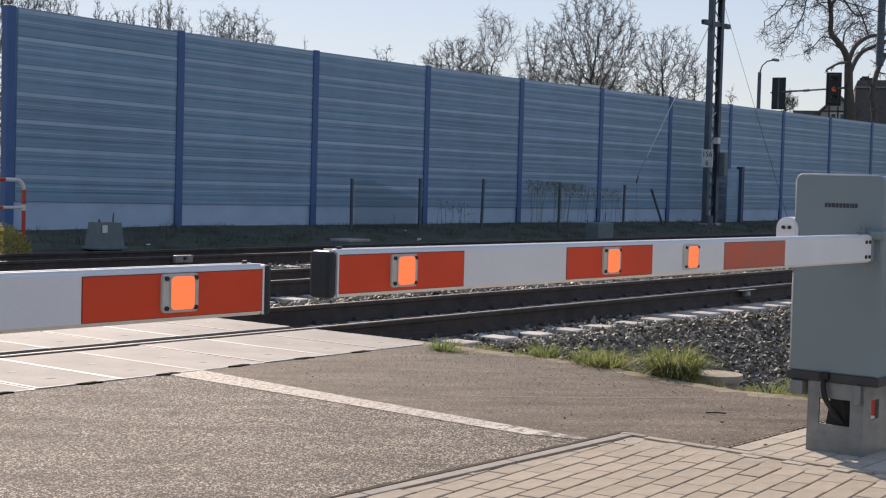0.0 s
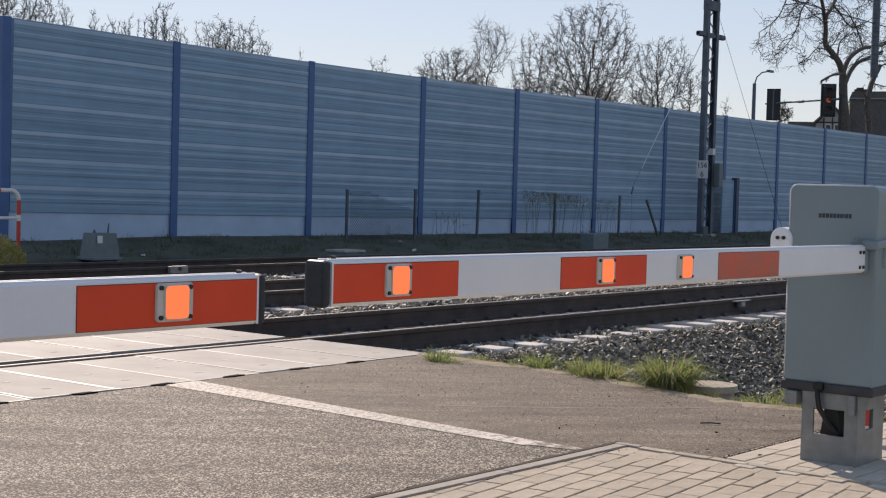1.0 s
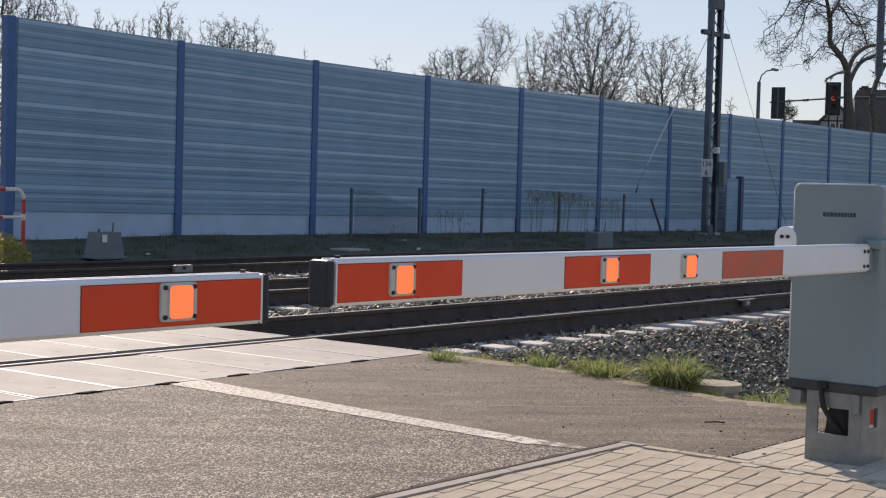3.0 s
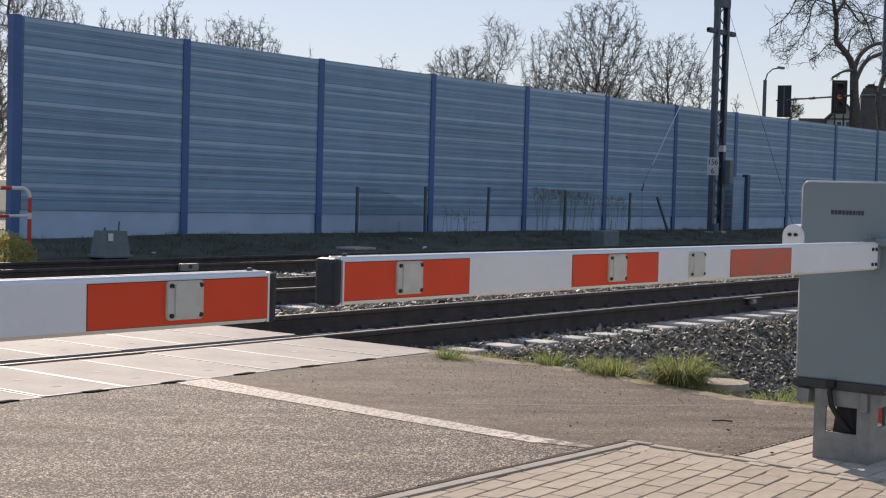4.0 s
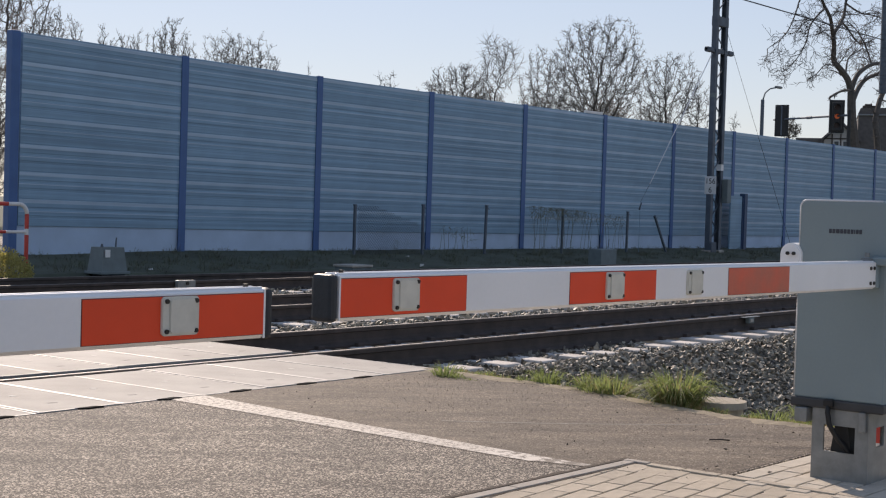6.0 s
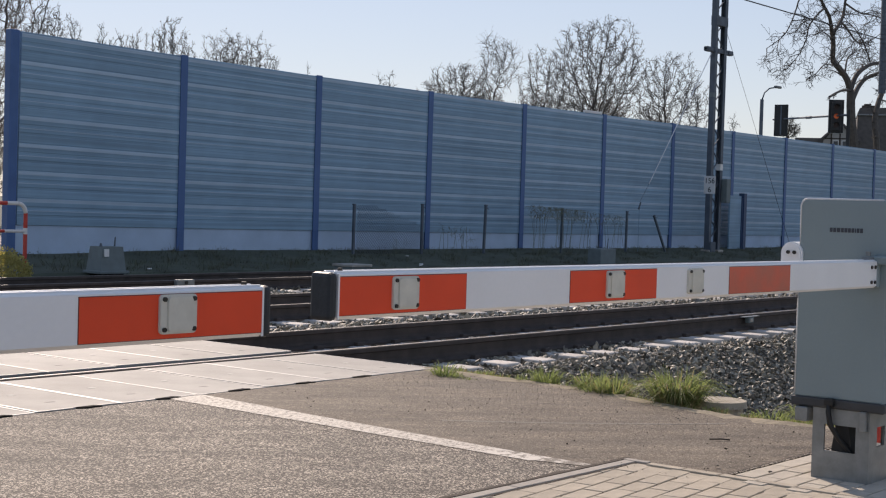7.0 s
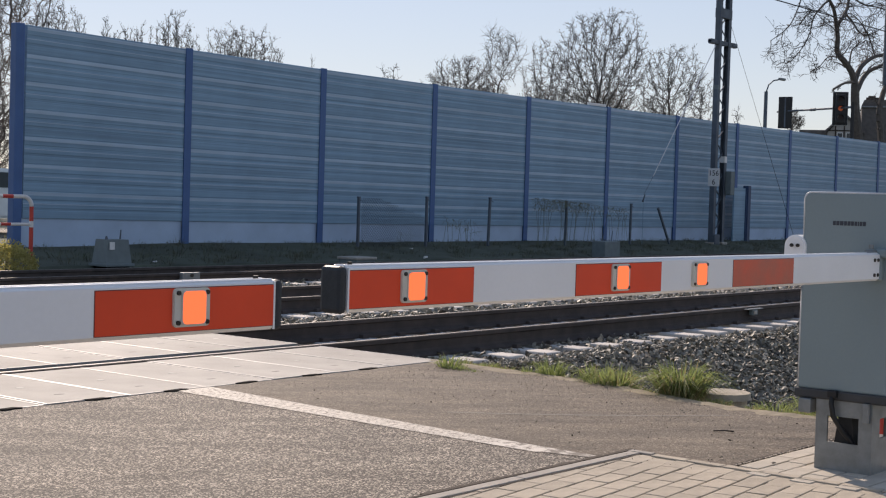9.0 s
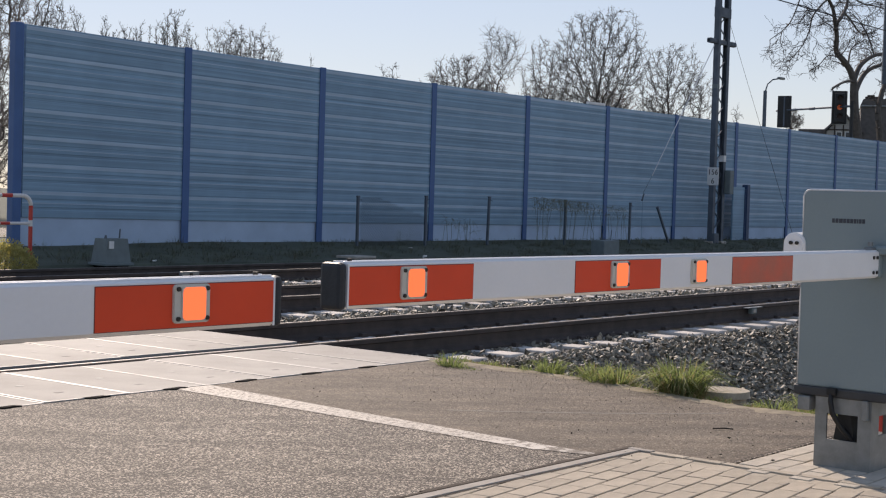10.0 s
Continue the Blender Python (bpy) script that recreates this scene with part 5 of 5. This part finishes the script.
# ---- fence, mast and line-side things ----
FENCE_Y = 21.95
posts = [(24.0, 0, 1.28), (26.4, 0, 1.33), (28.85, 2, 1.36), (32.3, 0.5, 1.33), (35.6, 1, 1.32), (37.9, -34, 1.45)]
for i, (x, lean, h) in enumerate(posts):
    f = thing("fence_post", pose(x, FENCE_Y, 0.08, 0, lean, 0), label="leaning dark steel fence post before the barrier" if abs(lean) > 5 else "thin dark steel fence post before the barrier", category="fence post", group="old fence posts")
    part("shaft", box((-0.028, -0.028, -0.1), (0.028, 0.028, h - 0.10), 0.004), MAST, f)
    part("top", box((-0.034, -0.034, h - 0.10), (0.034, 0.034, h - 0.07), 0.004), MAST, f)
    part("hook", tube((0.0, -0.03, h - 0.14), (0.07, -0.05, h - 0.18), 0.008, 0.006, 6), MAST, f)
mesh = bmesh.new()
rm = random.Random(2)
for s in (-1, 1):
    for k in range(-22, 40):
        a = 24.05 + k * 0.075
        pts = []
        for j in range(0, 17):
            z = 0.14 + j * 0.07
            x = a + s * 0.07 * j if s > 0 else a + 1.2 - 0.07 * j
            sag = 1.30 - 0.42 * min(1, max(0, (x - 24.6) / 1.7))
            if 24.05 < x < 26.35 and z < sag:
                pts.append((x, FENCE_Y + 0.02 * math.sin(x * 6) - 0.01, z))
        for p, q in zip(pts, pts[1:]):
            add_tube(mesh, p, q, 0.0035, 0.0035, 3, False)
tagged(link("wire_mesh", mesh, WIRE_DARK), "sagging rusty chain-link mesh between two fence posts", "wire mesh", kind="stuff")

mast = thing("lattice_mast", pose(40.84, 22.0, 0.1), label="dark steel lattice mast of two channels with lacing, beside the barrier", category="mast")
for sx in (-0.30, 0.30):
    ch = bmesh.new()
    add_box(ch, (sx - 0.075, -0.085, -0.3), (sx + 0.075, -0.070, 10.5))
    add_box(ch, (sx - 0.075, 0.070, -0.3), (sx + 0.075, 0.085, 10.5))
    add_box(ch, (sx + (0.060 if sx > 0 else -0.075), -0.07, -0.3), (sx + (0.075 if sx > 0 else -0.060), 0.07, 10.5))
    leg = part("channel", ch, MAST, mast)
    part("foot", box((sx - 0.16, -0.16, -0.3), (sx + 0.16, 0.16, 0.10), 0.02), CONCRETE, leg)
z, s = 0.4, 1
while z < 10.2:
    part("lacing", tube((-0.24 * s, 0.0, z), (0.24 * s, 0.0, z + 0.36), 0.022, sides=6), MAST, mast)
    z += 0.36
    s = -s
part("white_band", box((0.221, -0.089, 2.62), (0.379, 0.089, 2.82)), SIGN_WHITE, mast, "worn white painted band")
part("white_band", box((-0.379, -0.089, 4.9), (-0.221, 0.089, 5.04)), BOX_GREY, mast)
part("tie_plate", box((-0.38, -0.10, 7.15), (0.38, 0.10, 7.45), 0.01), MAST, mast)
arm = part("cross_arm", box((-0.85, -0.06, 6.30), (0.85, 0.06, 6.44), 0.01), MAST, mast)
for sx in (-0.68, 0.68):
    part("insulator", box((sx - 0.17, -0.09, 6.29), (sx + 0.17, 0.09, 6.45), 0.05), MAST, arm, "dark insulator block")
part("equipment_box", box((0.30, -0.30, 1.60), (0.56, -0.09, 2.35), 0.02), BOX_GREY, mast, "grey equipment box")
part("base_box", box((-0.42, -0.2, -0.1), (-0.1, -0.09, 0.35), 0.03), MAST, mast)
plate = part("number_plate_board", box((-0.40, -0.26, 1.86), (-0.38, 0.14, 2.42), 0.01), SIGN_WHITE, mast, "white distance board with black numbers")
for text, z, size in (("156", 2.19, 0.24), ("6", 1.91, 0.25)):
    cu = bpy.data.curves.new("number", "FONT")
    cu.body, cu.size, cu.align_x, cu.extrude = text, size, "CENTER", 0.002
    cu.materials.append(SIGN_BLACK)
    o = new("number", cu)
    o.parent = plate
    o.matrix_basis = pose(-0.403, -0.06, z, 90, 0, -90)


def wire_thing(label, a, b, r, material, sag=0.0, name="guy_wire"):
    a, b = Vector(a), Vector(b)
    bm = bmesh.new()
    pts = [a.lerp(b, i / 12) - Vector((0, 0, sag * 4 * (i / 12) * (1 - i / 12))) for i in range(13)]
    add_path(bm, pts, r, 6)
    return tagged(link(name, bm, material), label, "wire", group="wires at the mast")


wire_thing("pale steel guy wire running down from the mast", (40.2, 21.9, 6.35), (36.70, 21.9, 2.15), 0.013, WIRE)
wire_thing("dark lower end of the guy wire", (36.70, 21.9, 2.15), (36.2, 21.9, 1.60), 0.004, WIRE_DARK)
wire_thing("thin dark guy wire running down from the mast", (41.30, 22.0, 7.15), (46.6, 22.0, 0.15), 0.0065, WIRE_DARK)
wire_thing("dark overhead feeder wire along the tracks", (-20, 21.5, 8.3), (56, 21.5, 8.1), 0.020, WIRE_DARK, name="overhead_wire")
stub = thing("wire_anchor", pose(36.2, 21.9, 0.1), label="short bent anchor rod ending the pale guy wire", category="anchor")
part("rod", tube((0, 0, -0.2), (0, 0, 1.40), 0.006, sides=6), WALL_BLUE, stub)
part("shackle", tube((-0.03, 0, 1.30), (0.07, 0, 1.50), 0.03, 0.02, sides=6), MAST, stub)

gate = thing("barrier_return", pose(43.72, 22.45, 0.1), label="short low blue barrier section with a dark post", category="barrier panel")
part("post", box((-0.10, -0.10, -0.2), (0.10, 0.10, 1.95), 0.01), POST_NAVY, gate)
part("hinge_strip", box((-0.16, -0.06, -0.2), (-0.10, -0.02, 1.8), 0.005), POST_NAVY, gate)
part("door_leaf", box((-0.95, -0.03, -0.1), (-0.16, 0.03, 1.86), 0.01), WALL_BLUE, gate, "plain pale blue service door")

weights = thing("tension_weight_mast", pose(56.0, 21.5, 0.1), label="dark lattice mast with a hanging stack of tension weights", category="mast")
for sx in (-0.28, 0.28):
    part("channel", box((sx - 0.07, -0.08, -0.3), (sx + 0.07, 0.08, 11.0), 0.005), MAST, weights)
part("bracket_arm", box((-3.5, -0.05, 10.4), (0.28, 0.05, 10.55)), MAST, weights)
for k in range(22):
    part("weight", tube((-3.2, 0, 6.0 + 0.17 * k), (-3.2, 0, 6.16 + 0.17 * k), 0.145, sides=12), MAST, weights)
part("weight_wire", tube((-3.2, 0, 9.7), (-3.2, 0, 10.42), 0.02, sides=6), WIRE_DARK, weights)

ebox = thing("cable_box", pose(15.62, 20.0, -0.08), label="pale green grey trackside cable box with a white label", category="cable box")
bm = bmesh.new()
vs = add_box(bm, (-0.27, -0.2, 0.08), (0.27, 0.2, 0.50))
for v in vs:
    if v.co.z > 0.3:
        v.co.x *= 0.82
        v.co.y *= 0.82
part("housing", bm, BOX_GREY, ebox)
part("skirt", box((-0.31, -0.24, 0.04), (0.31, 0.24, 0.09), 0.01), BOX_GREY, ebox)
part("plinth", box((-0.24, -0.18, -0.25), (0.24, 0.18, 0.05)), RUBBER, ebox)
part("label_plate", box((-0.20, -0.205, 0.33), (-0.10, -0.185, 0.46), 0.003), SIGN_WHITE, ebox)
part("hinge", tube((-0.2, -0.1, 0.5), (-0.2, -0.1, 0.56), 0.03, 0.015, 8), MAST, ebox)
part("pin", tube((0.24, 0.1, 0.4), (0.26, 0.1, 0.66), 0.018, 0.012, 6), MAST, ebox)
cover = thing("cable_cover", pose(21.15, 19.35, -0.27), label="low pale concrete cable chamber beside the far track", category="cable chamber")
part("chamber", box((-0.27, -0.24, -0.3), (0.27, 0.24, 0.31), 0.01), BOX_GREY, cover)
part("lid", box((-0.30, -0.27, 0.31), (0.30, 0.27, 0.36), 0.012), CONCRETE, cover, "pale concrete lid")
box2 = thing("cable_box", pose(31.3, 20.0, -0.12), label="small pale grey trackside box", category="cable box")
part("housing", box((-0.36, -0.2, 0.0), (0.36, 0.2, 0.46), 0.02), BOX_GREY, box2)
part("foot", box((-0.3, -0.15, -0.25), (0.3, 0.15, 0.0)), RUBBER, box2)
part("rod", tube((0.25, 0, 0.45), (0.28, 0, 0.72), 0.012, sides=6), MAST, box2)
for i, (x, y, s) in enumerate([(24.3, 20.2, 0.075), (25.35, 21.5, 0.05), (16.9, 20.4, 0.05)]):
    v, f = stone_shape(60 + i)
    tagged(array_mesh("litter", v * s + (x, y, ground_height(x, y) + s * 0.6), f, SIGN_WHITE), "small pale scrap lying on the dark bank", "litter")

# red and white railing at the far corner
rail = thing("railing", pose(13.98, 20.0, 0.0), label="red and white tubular pedestrian railing", category="railing")


def banded(pts, r, name, flip):
    """A tube in red and white lengths."""
    for k, (a, b) in enumerate(zip(pts, pts[1:])):
        part(name, tube(a, b, r, sides=10), TUBE_RED if (k + flip) % 2 else TUBE_WHITE, rail)


banded([(0, 0, -0.2), (0, 0, 0.62), (0, 0, 0.72), (0, 0, 0.96)], 0.034, "upright", 1)
arc = bmesh.new()
add_path(arc, [(-0.16 + 0.16 * math.cos(a), 0, 0.96 + 0.16 * math.sin(a)) for a in [math.pi / 2 * i / 7 for i in range(8)]], 0.034, 10)
part("bend", arc, TUBE_WHITE, rail, smooth=True)
banded([(-0.16, 0, 1.12), (-0.36, 0, 1.12), (-0.56, 0, 1.12), (-1.0, 0, 1.12), (-1.5, 0, 1.12), (-2.2, 0, 1.12), (-4.0, 0, 1.12)], 0.034, "top_rail", 0)
banded([(-0.03, 0, 0.67), (-0.40, 0, 0.67), (-0.58, 0, 0.67), (-1.0, 0, 0.67), (-1.5, 0, 0.67), (-2.2, 0, 0.67), (-4.0, 0, 0.67)], 0.026, "middle_rail", 0)
banded([(-2.2, 0, -0.2), (-2.2, 0, 0.6), (-2.2, 0, 1.1)], 0.034, "upright", 0)
low = thing("low_wall", pose(15.2, 24.2, 0.2), label="low pale concrete wall behind the barrier's end", category="low wall")
part("coping", box((-6.0, -0.12, 0.0), (0.55, 0.12, 0.10), 0.01), CONCRETE, low)

# ---- behind the barrier ----
def poly_side(pts, y0, y1):
    bm = bmesh.new()
    a = [bm.verts.new((x, y0, z)) for x, z in pts]
    b = [bm.verts.new((x, y1, z)) for x, z in pts]
    bm.faces.new(a)
    bm.faces.new(b[::-1])
    for i in range(len(pts)):
        j = (i + 1) % len(pts)
        bm.faces.new((a[i], b[i], b[j], a[j]))
    bmesh.ops.recalc_face_normals(bm, faces=bm.faces[:])
    return bm


sig = thing("traffic_signal", pose(54.0, 23.3, 0.2), label="traffic signals on a horizontal mast arm over the street", category="traffic signal")
part("pole", tube((0, 0, 0), (0, 0, 5.4), 0.09, 0.07, 14), TL_BLACK, sig)
d = Vector((1.75, 3.75, 0)).normalized()
part("arm", tube((0, 0, 5.20), d * 4.6 + Vector((0, 0, 5.21)), 0.045, 0.035, 10), MAST, sig)
part("coupling", tube(d * 2.2 + Vector((0, 0, 5.205)), d * 2.5 + Vector((0, 0, 5.205)), 0.06, sides=10), MAST, sig)


def signal_head(at, turn, lit):
    head = part("signal_head", box((-0.19, -0.11, -0.57), (0.19, 0.11, 0.57), 0.03), TL_BLACK, sig, "black signal head with three lenses")
    head.matrix_basis = Matrix.Translation(at) @ pose(0, 0, 0, 0, 0, turn)
    part("backboard", box((-0.29, 0.06, -0.66), (0.29, 0.085, 0.66), 0.02), TL_BLACK, head)
    if lit:
        part("border", box((-0.30, 0.088, -0.67), (0.30, 0.096, 0.67), 0.01), SIGN_WHITE, head)
    for k, z in enumerate((0.36, 0.0, -0.36)):
        part("lens", tube((0, -0.105, z), (0, -0.125, z), 0.10, sides=16), TL_AMBER if lit and k == 1 else TL_DARK, head)
        vz = bmesh.new()
        for i in range(9):
            a0, a1 = math.pi * (i - 0.5) / 8, math.pi * (i + 0.5) / 8
            p = [Vector((0.12 * math.cos(a), y, z + 0.12 * math.sin(a))) for a in (a0, a1) for y in (-0.11, -0.30)]
            vv = [vz.verts.new(q) for q in (p[0], p[1], p[3], p[2])]
            vz.faces.new(vv)
        part("visor", vz, TL_BLACK, head)
    return head


signal_head(d * 0.85 + Vector((0, -0.1, 5.18)), -62, True)
rear = signal_head(d * 4.05 + Vector((0, 0, 5.15)), 100, False)
part("mount_bar", box((-0.03, 0.09, -0.62), (0.03, 0.12, 0.62), 0.01), MAST, rear)

lampp = thing("street_lamp", pose(67.9, 34.0, 0.2), label="grey street lamp with a single curved arm", category="street lamp")
part("pole", tube((0, 0, 0), (0, 0, 7.15), 0.12, 0.09, 12), MAST, lampp)
ab = bmesh.new()
add_path(ab, [(0, 0, 7.1), (0.15, -0.05, 7.5), (0.5, -0.15, 7.75), (1.0, -0.3, 7.85)], 0.035, 8)
part("arm", ab, MAST, lampp, smooth=True)
hb = bmesh.new()
vs = add_box(hb, (0.85, -0.40, 7.80), (1.45, -0.20, 7.93), 0.05)
part("lamp_head", hb, ZINC, lampp)

house = thing("house", pose(132.9, 60.0, 0.2, 0, 0, -65.9), label="old house with a narrow half-timbered gable and dark tiled roof", category="house")
part("wall", box((0.15, 0.2, 0), (3.3, 6, 8.9)), PLASTER, house)
part("gable", poly_side([(0.15, 8.9), (3.3, 8.9), (1.72, 10.5)], 0.2, 6.0), PLASTER, house)
for a, b in (((0.9, 0.17, 8.2), (0.9, 0.17, 9.6)), ((1.72, 0.17, 8.2), (1.72, 0.17, 10.3)), ((2.55, 0.17, 8.2), (2.55, 0.17, 9.6)), ((0.3, 0.17, 9.05), (3.1, 0.17, 9.05))):
    part("timber", tube(a, b, 0.06, sides=4), TIMBER, house)
for wx in (1.05, 1.9):
    win = part("window", box((wx, 0.14, 7.9), (wx + 0.55, 0.22, 8.85), 0.02), SIGN_WHITE, house, "white framed window")
    part("pane", box((wx + 0.06, 0.12, 7.96), (wx + 0.49, 0.145, 8.79)), GLASS, win)
part("roof", poly_side([(-0.15, 8.75), (1.72, 10.55), (1.72, 10.8), (-0.15, 9.0)], -0.2, 6.2), ROOF, house, "dark tiled roof")
part("roof", poly_side([(3.6, 8.75), (3.6, 9.0), (1.72, 10.8), (1.72, 10.55)], -0.2, 6.2), ROOF, house, "dark tiled roof")
part("side_wall", box((3.3, 0.6, 0), (11, 8, 11.35)), ROOF, house, "dark slated upper wall")
part("gutter", box((3.25, 0.4, 11.35), (11.1, 0.6, 11.5), 0.03), ZINC, house, "pale eaves gutter")
main_roof = part("roof", poly_side([(3.25, 11.5), (11.1, 11.5), (11.1, 12.2), (3.5, 12.1)], 0.5, 8.2), ROOF, house, "dark tiled roof")
part("chimney", box((3.7, 2.0, 11.9), (4.9, 3.0, 12.45), 0.03), TIMBER, main_roof)
part("chimney_cap", box((3.9, 1.95, 12.45), (4.6, 3.05, 12.6), 0.03), TIMBER, main_roof)
annex = thing("house", pose(132.9, 60.0, 0.2, 0, 0, -65.9), label="low annex roof beside the old house", category="house")
part("wall", box((-2.4, 0.4, 0), (0.1, 6, 8.3)), PLASTER, annex)
part("roof", box((-2.55, 0.2, 8.3), (0.14, 6.2, 9.08), 0.04), ROOF, annex)
crown_tree(96.3, 46.0, "small dark evergreen treetop", 61, [(0, 0, 7.5, 0.95, 0.8, 0.8)], 480, 4.6, wood=BARK, kill=0.22, step=0.17, twigs=9, buds=1.0)


def build_car():
    c = thing("car", pose(170, 28.0, 0.2), label="white passenger car driving behind the barrier", category="car")
    prof = [(-2.1, 0.35), (2.1, 0.35), (2.1, 0.85), (1.9, 0.95), (1.35, 1.0), (0.75, 1.42), (-0.9, 1.45), (-1.55, 1.05), (-2.05, 0.9)]
    bm = bmesh.new()
    a = [bm.verts.new((x, -0.85, z)) for x, z in prof]
    b = [bm.verts.new((x, 0.85, z)) for x, z in prof]
    bm.faces.new(a)
    bm.faces.new(b[::-1])
    for i in range(len(prof)):
        j = (i + 1) % len(prof)
        bm.faces.new((a[i], b[i], b[j], a[j]))
    bmesh.ops.recalc_face_normals(bm, faces=bm.faces[:])
    bmesh.ops.bevel(bm, geom=bm.edges[:], offset=0.05, segments=2, affect="EDGES")
    part("body", bm, CAR_WHITE, c)
    for y in (-0.862, 0.842):
        part("side_window", poly_side([(-1.3, 1.02), (1.0, 1.02), (0.65, 1.34), (-0.8, 1.36)], y, y + 0.02), CAR_GLASS, c)
    for x in (-1.3, 1.3):
        for y in (-0.86, 0.66):
            w = part("wheel", tube((x, y, 0.31), (x, y + 0.2, 0.31), 0.31, sides=20), RUBBER, c)
            part("rim", tube((x, y - 0.006, 0.31), (x, y + 0.206, 0.31), 0.19, sides=16), ZINC, w)
    return c


car = build_car()
street = tagged(link("street", box((-60, 25.4, -0.2), (400, 31.5, 0.235)), ASPHALT), "asphalt street behind the barrier", "street", kind="structure")


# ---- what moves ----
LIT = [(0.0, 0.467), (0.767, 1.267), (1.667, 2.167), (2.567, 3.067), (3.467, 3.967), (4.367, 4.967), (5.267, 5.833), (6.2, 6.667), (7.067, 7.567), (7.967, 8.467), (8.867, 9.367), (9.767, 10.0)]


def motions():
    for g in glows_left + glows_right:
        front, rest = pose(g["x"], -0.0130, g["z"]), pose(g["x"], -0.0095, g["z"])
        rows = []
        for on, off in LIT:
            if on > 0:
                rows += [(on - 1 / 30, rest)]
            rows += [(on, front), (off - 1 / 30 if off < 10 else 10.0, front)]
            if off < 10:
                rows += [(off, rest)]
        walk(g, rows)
    walk(car, [(float(t), pose(18.9 + 15.0 * (8.98 - t), 28.0, 0.235)) for t in range(11)])


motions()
